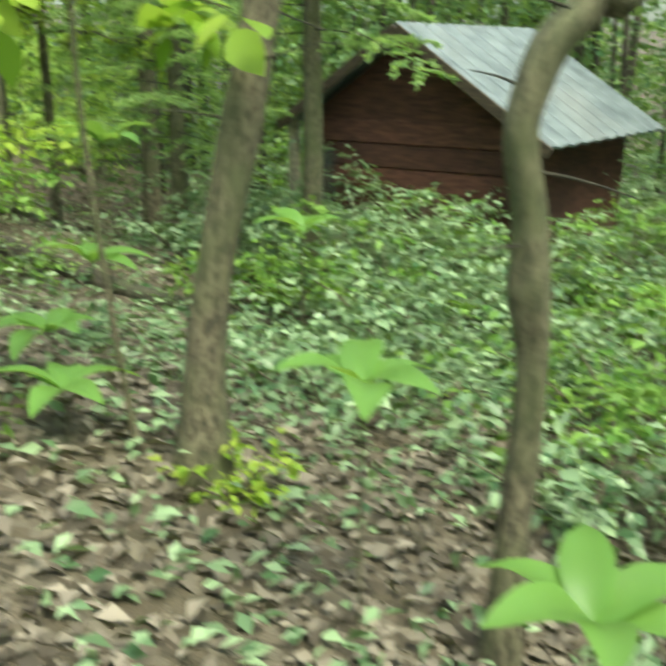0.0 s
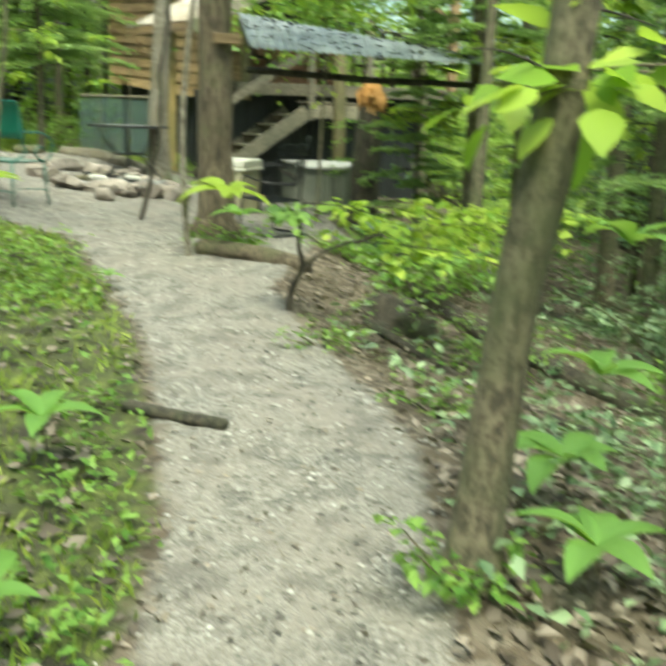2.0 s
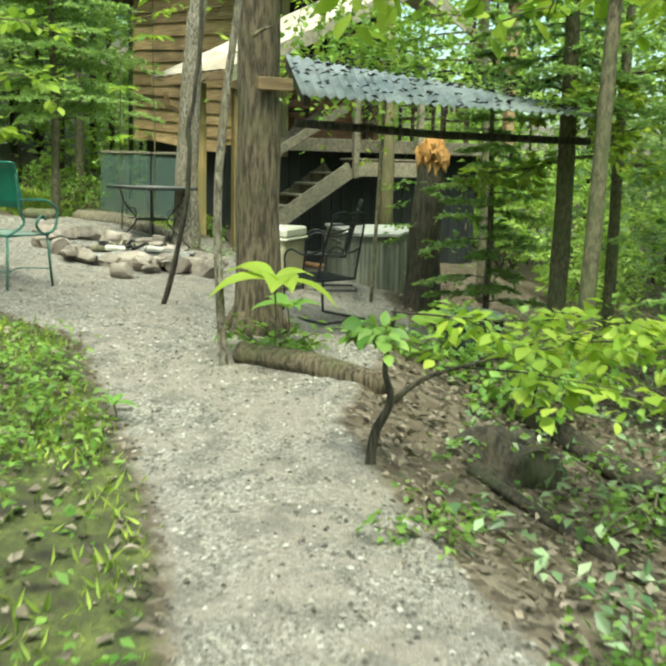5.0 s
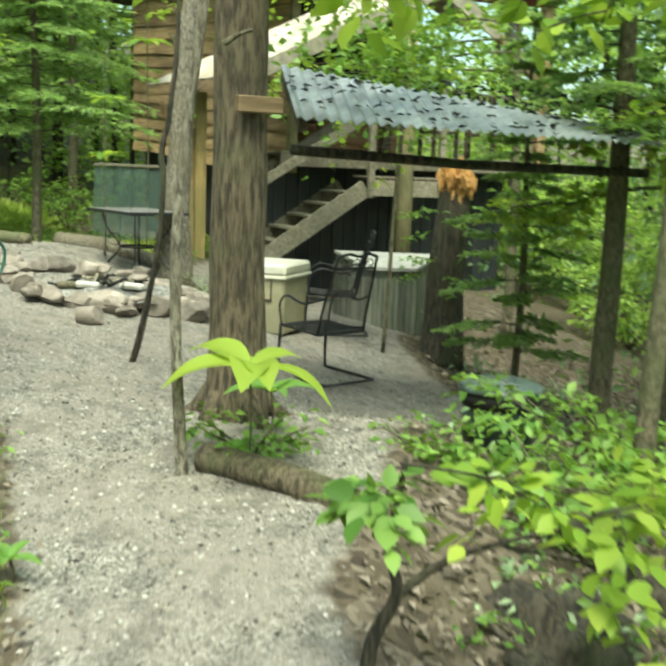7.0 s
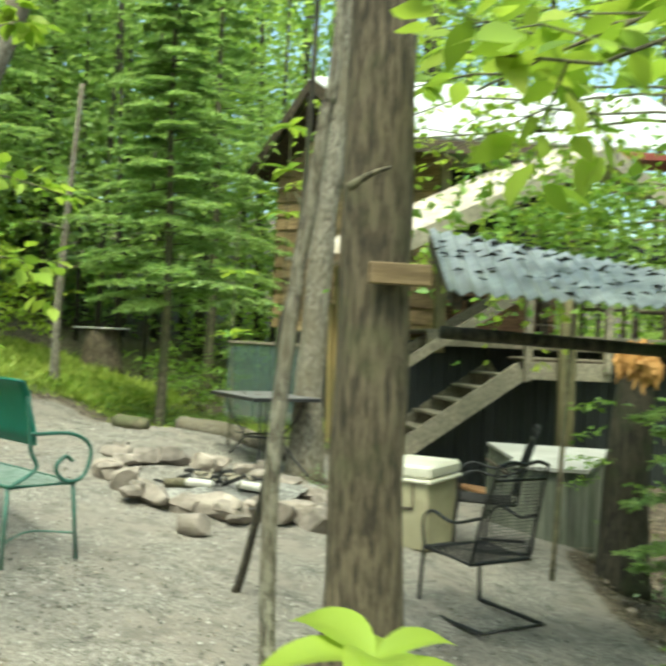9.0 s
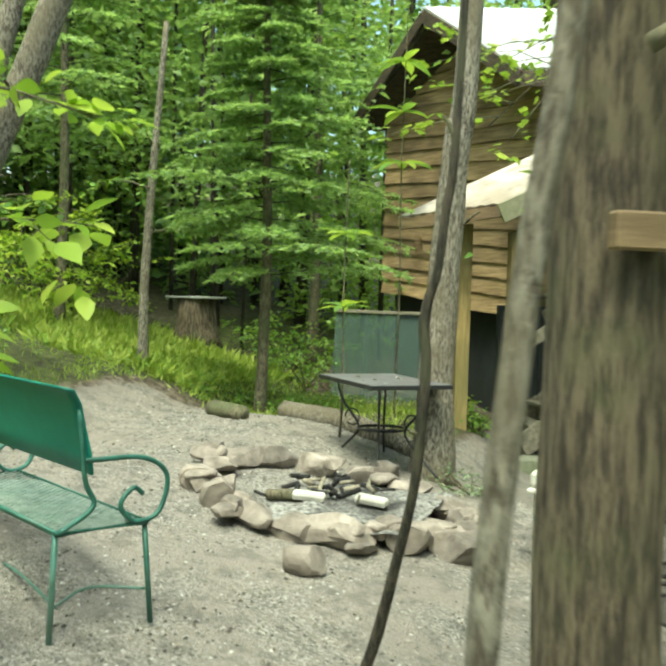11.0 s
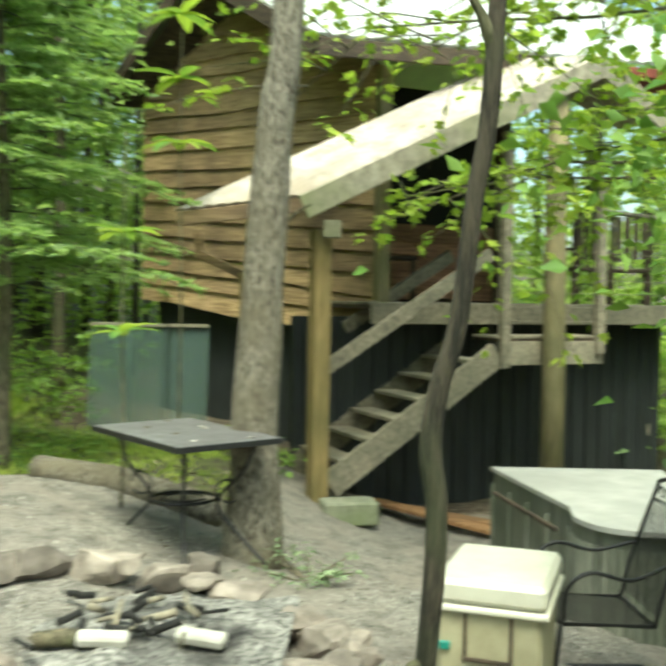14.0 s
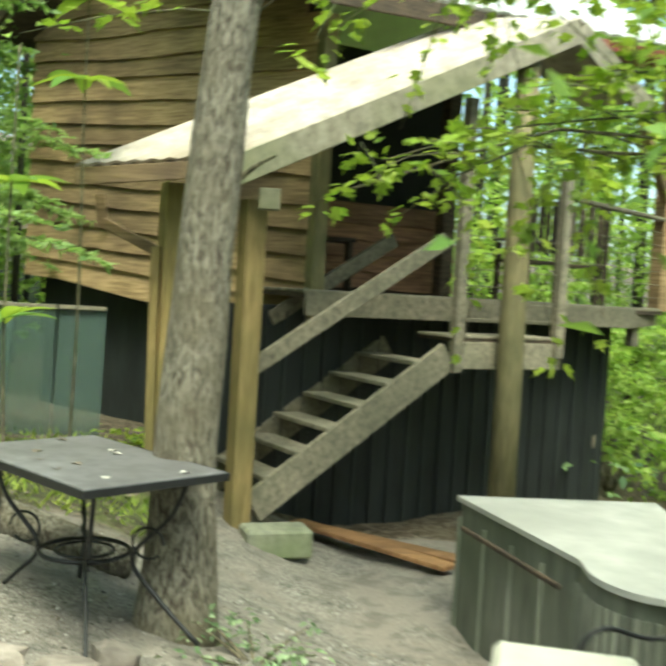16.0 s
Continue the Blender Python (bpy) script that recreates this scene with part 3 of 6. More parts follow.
on_cabin(part("post_brace", beam_bm((-2.47, 14.1, 2.5), (-2.44, 14.1, 2.24), 0.07, 0.08), WOOD_SIDING, cabin))
on_cabin(part("post_brace", beam_bm((-2.45, 14.1, 2.28), (-1.98, 14.0, 2.06), 0.07, 0.08), WOOD_SIDING, cabin))
on_cabin(part("post_brace", beam_bm((-2.0, 13.98, 2.1), (-1.97, 13.98, 0.1), 0.07, 0.07), WOOD_POST, cabin))
on_cabin(part("post_brace", beam_bm(cab(2.1, -0.1, 3.75), cab(3.55, 0.75, 3.1), 0.08, 0.12), WOOD_SIDING, cabin))
on_cabin(part("header_beam", beam_bm(cab(1.9, 0.72, 4.46), cab(3.75, 0.72, 4.52), 0.08, 0.2), RED_TRIM, cabin))
on_cabin(tube("log_post", [cab(0.58, -0.16, -0.9), cab(0.575, -0.16, 1.2), cab(0.56, -0.16, 2.6), cab(0.56, -0.16, 4.2)], [0.13, 0.12, 0.112, 0.105], WOOD_LOG, cabin, 14, 0.06))
for k in range(6):
    zz = 1.65 + 0.15 * k
    on_cabin(tube("rail_wire", [cab(0.08, 0, zz), cab(1.24, 0, zz)], 0.004, WOOD_GREY, cabin, 4))
    on_cabin(tube("rail_wire", [cab(1.3, 0, zz + 0.3), cab(3.55, 0.75, zz + 0.3)], 0.004, WOOD_GREY, cabin, 4))
on_cabin(part("top_rail", beam_bm(cab(1.27, 0, 2.85), cab(3.6, 0.78, 2.85), 0.09, 0.04), WOOD_GREY, cabin))

# porch roof: gable with pale sheets, fascia boards
EF, EB = Vector((-1.38, 13.42, 2.80)), Vector((-2.56, 13.5, 2.66))
AF, AB = cab(1.02, -0.3, 4.44), cab(0.4, 0.6, 4.5)
RF, RB = cab(2.02, -0.3, 3.84), cab(2.0, 0.6, 3.9)
proof = on_cabin(quad_sheet("porch_roof", (EB, EF, AF, AB), ROOF_PALE, cabin, 0.025, 9, 0.010, "pale ribbed sheet roof with leaf stains"))
on_cabin(quad_sheet("porch_roof", (AF, RF, RB, AB), ROOF_PALE, cabin, 0.025, 0))
dn = Vector((0, 0, -0.12))
on_cabin(part("fascia", beam_bm(EF + dn, AF + dn, 0.04, 0.22), WOOD_TRIM, cabin, "pale weathered fascia board"))
on_cabin(part("fascia", beam_bm(AF + dn, RF + dn, 0.04, 0.22), WOOD_TRIM, cabin))
on_cabin(part("fascia", beam_bm(EB + dn * 0.8, EF + dn * 0.8, 0.035, 0.13), WOOD_SIDING, cabin))
on_cabin(part("bracket", box_bm((0.16, 0.12, 0.16), pose(-1.12, 13.6, 2.5)), WOOD_TRIM, cabin))
# porch underside, its shade put into the dark wood colour
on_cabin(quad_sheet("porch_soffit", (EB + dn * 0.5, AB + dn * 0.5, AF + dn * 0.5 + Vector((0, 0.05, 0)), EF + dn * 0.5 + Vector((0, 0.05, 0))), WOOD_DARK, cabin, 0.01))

# clear plastic panels leaning under the wall
for i, (x, y, tilt, wd) in enumerate(((-3.75, 15.5, -6, 0.5), (-3.3, 15.45, -5, 0.45), (-2.85, 15.55, -7, 0.45))):
    p = thing("plastic_panel", (x, y, ground_z(x, y)), "hazy clear corrugated plastic panel leaning under the cabin", "panel", "leaning plastic panels", random.uniform(-8, 8))
    bm = box_bm((wd, 0.012, 1.25), pose(0, 0.08, 0.62, tilt, 0, 0), 0.002)
    part("sheet", bm, PLASTIC, p)
    part("batten", box_bm((wd, 0.03, 0.04), pose(0, 0.12, 1.22, tilt, 0, 0), 0.004), WOOD_GREY, p)


# deck furniture in the distance
def deck_chair(x, y, turn):
    c = thing("deck_chair", (x, y, 1.83), "tall dark slatted wooden chair on the deck", "chair", "chairs on the deck", turn)
    for dx in (-0.22, 0.22):
        for dy, h in ((-0.22, 0.62), (0.22, 1.12)):
            part("leg", box_bm((0.055, 0.055, h), pose(dx, dy, h / 2)), WOOD_DARK, c)
        part("armrest", box_bm((0.07, 0.5, 0.03), pose(dx, 0, 0.65)), WOOD_DARK, c)
    part("seat", box_bm((0.5, 0.48, 0.035), pose(0, 0, 0.42)), WOOD_DARK, c)
    for i in range(4):
        part("back_slat", box_bm((0.07, 0.02, 0.55), pose(-0.15 + i * 0.1, 0.22, 0.8)), WOOD_DARK, c)
    return c


for u, v, r in ((1.75, 1.0, 210), (2.6, 1.05, 170)):
    deck_chair(*cab(u, v, 0)[:2], r)
shelf = thing("porch_bench", (*cab(-0.55, 1.5, 0)[:2], 1.83), "dark cluttered bench with pots and cloth beside the porch door", "bench")
part("top", box_bm((0.7, 0.4, 0.04), pose(0, 0, 0.5)), WOOD_DARK, shelf)
for dx in (-0.3, 0.3):
    for dy in (-0.16, 0.16):
        part("leg", box_bm((0.05, 0.05, 0.48), pose(dx, dy, 0.24)), WOOD_DARK, shelf)
cloth = thing("hanging_cloth", (*cab(-0.75, 1.45, 0)[:2], 2.45), "faded blue cloth hanging by the porch door", "cloth")
bm = bmesh.new()
bmesh.ops.create_grid(bm, x_segments=10, y_segments=10, size=0.5, matrix=pose(0, 0, 0.25, 90, 0, 0) @ Matrix.Diagonal((0.3, 0.5, 1, 1)))
for v in bm.verts:
    v.co.y += 0.04 * math.sin(v.co.x * 40) * (0.7 - v.co.z)
part("fabric", bm, TEAL, cloth, smooth=True)
pot = thing("kettle", (*cab(-0.72, 1.4, 0)[:2], 2.35), "small silvery kettle on the porch bench", "kettle")
bm = bmesh.new()
bmesh.ops.create_uvsphere(bm, u_segments=14, v_segments=8, radius=0.09, matrix=pose(0, 0, 0.085) @ Matrix.Diagonal((1, 1, 0.9, 1)))
part("body", bm, ROOF_GREY, pot, smooth=True)
part("spout", beam_bm((0.07, 0, 0.08), (0.14, 0, 0.14), 0.02, 0.02), ROOF_GREY, pot)

# step block and loose boards at the foot of the stairs
blk = thing("concrete_block", (-0.93, 13.55, ground_z(-0.93, 13.55)), "mossy concrete block at the foot of the stairs", "block", turn=14)
part("body", box_bm((0.52, 0.3, 0.22), pose(0, 0, 0.08), 0.02), CONCRETE, blk)
for a, b in (((-0.72, 14.72), (0.42, 13.45)), ((-0.55, 14.75), (0.6, 13.6))):
    pa, pb = Vector((*a, ground_z(*a) + 0.07)), Vector((*b, ground_z(*b) + 0.07))
    bd = thing("loose_board", pa, "brown wooden board lying on the ground by the black wall", "board", "loose boards")
    part("plank", beam_bm((0, 0, 0), pb - pa, 0.17, 0.04), WOOD_BOARD, bd)


# ---- shelter roof nailed to the oak ----
shelter = thing("shelter_roof", (0.45, 5.6, 1.6), "corrugated grey metal lean-to roof with fallen leaves, fixed to a tree", "roof")
sh_inv = shelter.matrix_world.inverted()
BLc, BRc, TRc, TLc = (0.47, 5.53, 1.85), (2.97, 6.95, 1.82), (3.05, 8.25, 1.98), (0.22, 6.7, 2.27)
quad_sheet("roof_sheet", (BLc, BRc, TRc, TLc), ROOF_GREY, shelter, 0.004, 34, 0.014).matrix_parent_inverse = sh_inv
part("header_block", beam_bm((0.19, 5.07, 1.895), (0.42, 5.21, 1.895), 0.05, 0.09), WOOD_SIDING, shelter, "short grey plank nailed to the trunk").matrix_parent_inverse = sh_inv
tube("support_pole", [(0.36, 6.25, 1.68), (1.6, 6.9, 1.63), (3.0, 7.5, 1.62)], 0.035, BARK_DARK, shelter).matrix_parent_inverse = sh_inv
part("rafter", beam_bm((0.5, 5.62, 1.81), (0.25, 6.65, 2.19), 0.05, 0.08), WOOD_DARK, shelter).matrix_parent_inverse = sh_inv
lv = np.array(BLc) + rng.random((260, 1)) * (np.array(BRc) - BLc)
lv = lv + rng.random((260, 1)) ** 0.8 * (np.array(TLc) - BLc) * 0.95 + [0, 0, 0.02]
numpy_mesh("fallen_leaves", *leaves_data(lv, random_dirs(260, 0.1), random_dirs(260) * [0.4, 0.4, 0] + [0, 0, 1], rng.uniform(0.04, 0.1, 260), rng.uniform(0.03, 0.06, 260)), CHAR, shelter, "dark wet fallen leaves").matrix_parent_inverse = sh_inv


# ---- hut beyond the shrubs ----
hut = thing("small_hut", (7.80, 5.26, -1.86), "small dark red wooden hut with a tin roof among trees", "hut", turn=-60)
hw, hd, he, hr = 1.34, 1.34, 2.47, 3.31
bm = bmesh.new()
pf = [(-hw, 0), (hw, 0), (hw, he - 0.16), (0, hr - 0.12), (-hw, he - 0.16)]
fr = [bm.verts.new((x, -hd, z)) for x, z in pf]
bk = [bm.verts.new((x, hd, z)) for x, z in pf]
bm.faces.new(fr)
bm.faces.new(bk[::-1])
for i in range(5):
    bm.faces.new((fr[i], bk[i], bk[(i + 1) % 5], fr[(i + 1) % 5]))
hwall = part("wall", bm, HUT_RED, hut)
for i in range(9):
    z = 0.1 + i * 0.25
    part("board", box_bm((2 * hw, 0.02, 0.235), pose(0, -hd - 0.012, z + 0.11, -2, 0, 0), 0.004), HUT_RED, hwall)
for s in (-1, 1):
    ex = hw + (0.4 if s > 0 else 0.2)
    ez = hr - (hr - he + 0.17) * ex / (hw + 0.2)
    a, b = (s * ex, -hd - 0.24, ez), (s * ex, hd + 0.2, ez)
    c, d = (0, hd + 0.2, hr), (0, -hd - 0.24, hr)
    quad_sheet("roof", (a, b, c, d) if s > 0 else (b, a, d, c), ROOF_HUT, hut, 0.03, 10, 0.015, "grey ribbed tin roof")
    part("rake_board", beam_bm((s * ex, -hd - 0.25, ez - 0.06), (0, -hd - 0.25, hr - 0.06), 0.03, 0.11), WOOD_DARK, hut)
part("post", box_bm((0.1, 0.1, 2.4), pose(-hw - 0.05, -hd - 0.15, 1.1)), WOOD_GREY, hut)
part("door", box_bm((0.36, 0.04, 1.6), pose(-1.1, -hd - 0.03, 1.2)), PLASTIC, hut, "pale grey-green door sheet")


# ---- furniture ----
def garden_table(x, y, turn):
    z = 0.272
    t = thing("garden_table", (x, y, z), "dark iron garden table with scrolled legs and litter-specked top", "table", turn=turn)
    part("tabletop", box_bm((1.09, 0.71, 0.022), pose(0, 0, 0.755), 0.008), IRON_TOP, t)
    for s in (-1, 1):
        part("rim", box_bm((1.10, 0.014, 0.035), pose(0, s * 0.358, 0.747), 0.003), IRON, t)
        part("rim", box_bm((0.014, 0.72, 0.035), pose(s * 0.548, 0, 0.747), 0.003), IRON, t)
    for sx in (-1, 1):
        for sy in (-1, 1):
            pts = spline([(sx * 0.44, sy * 0.24, 0.75), (sx * 0.36, sy * 0.2, 0.55), (sx * 0.2, sy * 0.12, 0.35), (sx * 0.3, sy * 0.17, 0.2), (sx * 0.5, sy * 0.28, 0.0)])
            tube("leg", pts, 0.011, IRON, t, 6)
            sc = [(sx * (0.27 + 0.07 * math.cos(a)), sy * (0.15 + 0.035 * math.cos(a)), 0.42 + 0.07 * math.sin(a)) for a in np.linspace(0, 5.5, 14)]
            tube("scroll", sc, 0.007, IRON, t, 5)
    ring = [(0.2 * math.cos(a), 0.2 * math.sin(a), 0.35) for a in np.linspace(0, 2 * math.pi, 25)]
    tube("ring", ring, 0.011, IRON, t, 6)
    tube("ring", [(p[0] * 0.65, p[1] * 0.65, 0.352) for p in ring], 0.007, IRON, t, 5)
    return t


tb = garden_table(-1.87, 10.57, -48.7)
for i in range(9):
    u, v = random.uniform(-0.5, 0.5), random.uniform(-0.25, 0.25)
    p = tb.matrix_world @ Vector((u, v, 0.768))
    lf = numpy_mesh("fallen_leaf", *leaves_data([(0, 0, 0)], [(math.cos(i), math.sin(i), 0)], [(0, 0, 1)], [0.07], [0.045]), PAPER if i % 2 else LITTER)
    lf.location = p
    tagged(lf, "pale dry leaf lying on the iron table", "leaf", "leaves on the table")


def iron_chair(x, y, z, turn):
    c = thing("iron_chair", (x, y, z), "black wrought-iron garden armchair with mesh seat", "chair", "iron garden chairs", turn)
    for sx in (-1, 1):
        tube("front_leg", spline([(sx * 0.25, -0.25, 0.42), (sx * 0.25, -0.27, 0.2), (sx * 0.26, -0.27, 0.014)]), 0.014, IRON, c, 6)
        tube("runner", spline([(sx * 0.26, -0.27, 0.014), (sx * 0.26, 0.05, 0.014), (sx * 0.25, 0.36, 0.014)]), 0.014, IRON, c, 6)
        tube("back_upright", spline([(sx * 0.24, 0.22, 0.40), (sx * 0.23, 0.29, 0.68), (sx * 0.2, 0.40, 1.03)]), 0.012, IRON, c, 6)
        tube("armrest", spline([(sx * 0.25, -0.24, 0.42), (sx * 0.28, -0.23, 0.60), (sx * 0.29, -0.12, 0.68), (sx * 0.28, 0.08, 0.64), (sx * 0.23, 0.29, 0.70)]), 0.011, IRON, c, 6)
    tube("runner_bar", [(-0.25, 0.36, 0.014), (0.25, 0.36, 0.014)], 0.012, IRON, c, 6)
    tube("top_rail", spline([(-0.2, 0.40, 1.03), (-0.1, 0.41, 1.055), (0, 0.41, 1.035), (0.1, 0.41, 1.055), (0.2, 0.40, 1.03)]), 0.012, IRON, c, 6)
    tube("lower_rail", [(-0.21, 0.375, 0.94), (0.21, 0.375, 0.94)], 0.008, IRON, c, 6)
    for i in range(5):
        a = -0.14 + i * 0.07
        tube("scroll", [(a + 0.028 * math.cos(k), 0.39, 0.985 + 0.028 * math.sin(k)) for k in np.linspace(0, 5.5, 9)], 0.005, IRON, c, 5)
    tube("seat_rim", [(-0.25, -0.25, 0.42), (0.25, -0.25, 0.42), (0.24, 0.22, 0.40), (-0.24, 0.22, 0.40), (-0.25, -0.25, 0.42)], 0.012, IRON, c, 6)
    for nm, p0, du, dv in (("seat_mesh", Vector((-0.24, -0.24, 0.42)), Vector((0.48, 0, 0)), Vector((0, 0.46, -0.02))), ("back_mesh", Vector((-0.22, 0.24, 0.44)), Vector((0.44, 0, 0)), Vector((0, 0.13, 0.49)))):
        chunks = []
        n = 22
        for i in range(n + 1):
            for a, b in ((p0 + du * (i / n), p0 + du * (i / n) + dv), (p0 + dv * (i / n), p0 + dv * (i / n) + du)):
                v, f = tube_data([a, b], [0.0022, 0.0022], 3, 0, False)
                tri = [t for q in f for t in ((q[0], q[1], q[2]), (q[0], q[2], q[3]))]
                chunks.append((np.array([tuple(q) for q in v]), np.array(tri)))
        numpy_mesh(nm, *joined(chunks), IRON, c)
    return c


iron_chair(0.515, 7.58, ground_z(0.515, 7.7), -136)
iron_chair(0.44, 9.6, ground_z(0.44, 9.6) + 0.01, -84)


def green_bench():
    x, y = -2.551, 6.734
    z = 0.235
    b = thing("garden_bench", (x, y, z), "green iron garden bench with mesh seat and solid enamel back", "bench", turn=-31)
    L2, D = 0.72, 0.21
    for sx in (-1, 1):
        for sy in (-1, 1):
            tube("leg", [(sx * (L2 - 0.02), sy * D, 0.46), (sx * L2, sy * (D + 0.03), 0)], 0.013, GREEN_IRON, b, 8)
        tube("stretcher", spline([(sx * L2, -D, 0.16), (sx * (L2 - 0.12), 0, 0.17), (sx * L2, D, 0.16)]), 0.007, GREEN_IRON, b, 6)
        arm = spline([(sx * L2, -D + 0.12, 0.76), (sx * L2, -0.05, 0.76), (sx * L2, D - 0.02, 0.75), (sx * L2, D + 0.1, 0.66), (sx * L2, D + 0.06, 0.5), (sx * L2, D - 0.06, 0.47), (sx * L2, D - 0.13, 0.55), (sx * L2, D - 0.07, 0.62), (sx * L2, D - 0.02, 0.59)])
        tube("armrest", arm, 0.012, GREEN_IRON, b, 8)
        tube("back_support", spline([(sx * L2, -D, 0.46), (sx * L2, -D + 0.16, 0.56), (sx * L2, -D + 0.12, 0.68), (sx * L2, -D + 0.09, 0.98)]), 0.012, GREEN_IRON, b, 8)
    tube("stretcher", spline([(-L2, -D, 0.15), (0, -D + 0.08, 0.15), (L2, -D, 0.15)]), 0.007, GREEN_IRON, b, 6)
    tube("seat_rim", [(-L2, -D, 0.46), (L2, -D, 0.46), (L2, D, 0.46), (-L2, D, 0.46), (-L2, -D, 0.46)], 0.013, GREEN_IRON, b, 8)
    chunks = []
    for i in range(33):
        for sgn in (-1, 1):
            xx = -L2 + 2 * L2 * i / 32
            x2 = min(max(xx + sgn * 0.36, -L2), L2)
            yy = -D + 2 * D * abs(x2 - xx) / 0.36
            v, f = tube_data([(xx, -D, 0.462), (x2, yy, 0.462)], [0.0045, 0.0045], 4, 0, False)
            chunks.append((np.array([tuple(q) for q in v]), np.array([t for q in f for t in ((q[0], q[1], q[2]), (q[0], q[2], q[3]))])))
    for i in range(5):
        yy = -D + 2 * D * i / 4
        v, f = tube_data([(-L2, yy, 0.458), (L2, yy, 0.458)], [0.0045, 0.0045], 4, 0, False)
        chunks.append((np.array([tuple(q) for q in v]), np.array([t for q in f for t in ((q[0], q[1], q[2]), (q[0], q[2], q[3]))])))
    numpy_mesh("seat_mesh", *joined(chunks), SEAT_MESH, b, "worn pale green mesh seat")
    n = 16
    rows = []
    for j, (yy, zz, ex) in enumerate(((-D + 0.16, 0.69, -0.02), (-D + 0.14, 0.78, 0.0), (-D + 0.11, 0.90, 0.0), (-D + 0.08, 1.0, 0.02), (-D + 0.04, 1.06, 0.04), (-D + 0.0, 1.07, 0.05))):
        rows.append([Vector((-L2 - ex + (2 * L2 + 2 * ex) * i / n, yy, zz)) for i in range(n + 1)])
    vs = [p for r in rows for p in r]
    fs = [(j * (n + 1) + i, j * (n + 1) + i + 1, (j + 1) * (n + 1) + i + 1, (j + 1) * (n + 1) + i) for j in range(5) for i in range(n)]
    pan = link_mesh("backrest", vs, fs, GREEN_PANEL, b, "solid green enamel back panel", True)
    so = pan.modifiers.new("thickness", "SOLIDIFY")
    so.thickness = 0.012
    return b


green_bench()


def bar_counter():
    c = thing("bar_counter", (0.95, 11.5, -0.6), "weathered grey wooden bar counter with a curved pale top", "counter")
    inv = c.matrix_world.inverted()
    c.location.y += 0.12
    line = [(0.28, 12.42), (0.62, 11.02)] + [tuple(v)[:2] for v in spline([(0.62, 11.02, 0), (0.6, 10.72, 0), (0.72, 10.48, 0), (0.98, 10.38, 0), (1.3, 10.42, 0)], 5)[1:]] + [(1.62, 12.45)]
    def prism(z0, z1, grow):
        bm = bmesh.new()
        cx, cy = 0.95, 11.5
        pts = [(cx + (x - cx) * grow, cy + (y - cy) * grow) for x, y in line]
        lo = [bm.verts.new((x, y, z0)) for x, y in pts]
        hi = [bm.verts.new((x, y, z1)) for x, y in pts]
        bm.faces.new(lo[::-1] if False else lo)
        bm.faces.new(hi[::-1])
        for i in range(len(pts)):
            j = (i + 1) % len(pts)
            bm.faces.new((lo[i], hi[i], hi[j], lo[j]))
        bmesh.ops.recalc_face_normals(bm, faces=bm.faces)
        return bm
    part("body", prism(-0.75, 0.475, 1.0), COUNTER_SIDE, c).matrix_parent_inverse = inv
    top = part("worktop", prism(0.478, 0.512, 1.045), COUNTER_TOP, c, "pale grey worktop")
    top.matrix_parent_inverse = inv
    for i in range(len(line) - 1):
        a, b = Vector((*line[i], 0)), Vector((*line[i + 1], 0))
        steps = max(1, round((b - a).length / 0.34))
        for k in range(steps):
            p = a.lerp(b, k / steps)
            nrm = (b - a).cross(Vector((0, 0, 1))).normalized()
            if nrm.dot(p - Vector((0.95, 11.5, 0))) < 0:
                nrm = -nrm
            q = p + nrm * 0.006
            part("batten", beam_bm(q + Vector((0, 0, -0.7)), q + Vector((0, 0, 0.38)), 0.035, 0.012), COUNTER_SIDE, c).matrix_parent_inverse = inv
    a, b = Vector((0.285, 12.3, 0.33)), Vector((0.56, 11.1, 0.33))
    part("drawer_rail", beam_bm(a + Vector((-0.02, 0, 0)), b + Vector((-0.02, 0, 0)), 0.03, 0.03), WOOD_DARK, c).matrix_parent_inverse = inv


bar_counter()


def cooler():
    x, y = -0.1, 9.15
    z = ground_z(x, y)
    h = 0.66 - z
    c = thing("cooler_box", (x, y, z), "yellowed cream plastic cooler chest with a closed lid", "cooler", turn=-16)
    part("body", box_bm((0.46, 0.62, h - 0.13), pose(0, 0, (h - 0.13) / 2), 0.02), CREAM_DARK, c)
    part("lid", box_bm((0.5, 0.66, 0.11), pose(0, 0, h - 0.056), 0.025), CREAM, c)
    part("lid_rim", box_bm((0.52, 0.68, 0.03), pose(0, 0, h - 0.128), 0.008), CREAM, c)
    for s in (-0.1, 0.1):
        part("strap", box_bm((0.016, 0.012, 0.2), pose(s, -0.316, h - 0.25)), WOOD_DARK, c)
    part("handle", box_bm((0.22, 0.016, 0.02), pose(0, -0.32, h - 0.35)), WOOD_DARK, c)
    part("latch", box_bm((0.05, 0.02, 0.04), pose(-0.19, -0.318, h - 0.3)), GREEN_PANEL, c)
    part("drain_plug", box_bm((0.035, 0.02, 0.035), pose(0.0, -0.318, 0.07)), CHAR, c)


cooler()


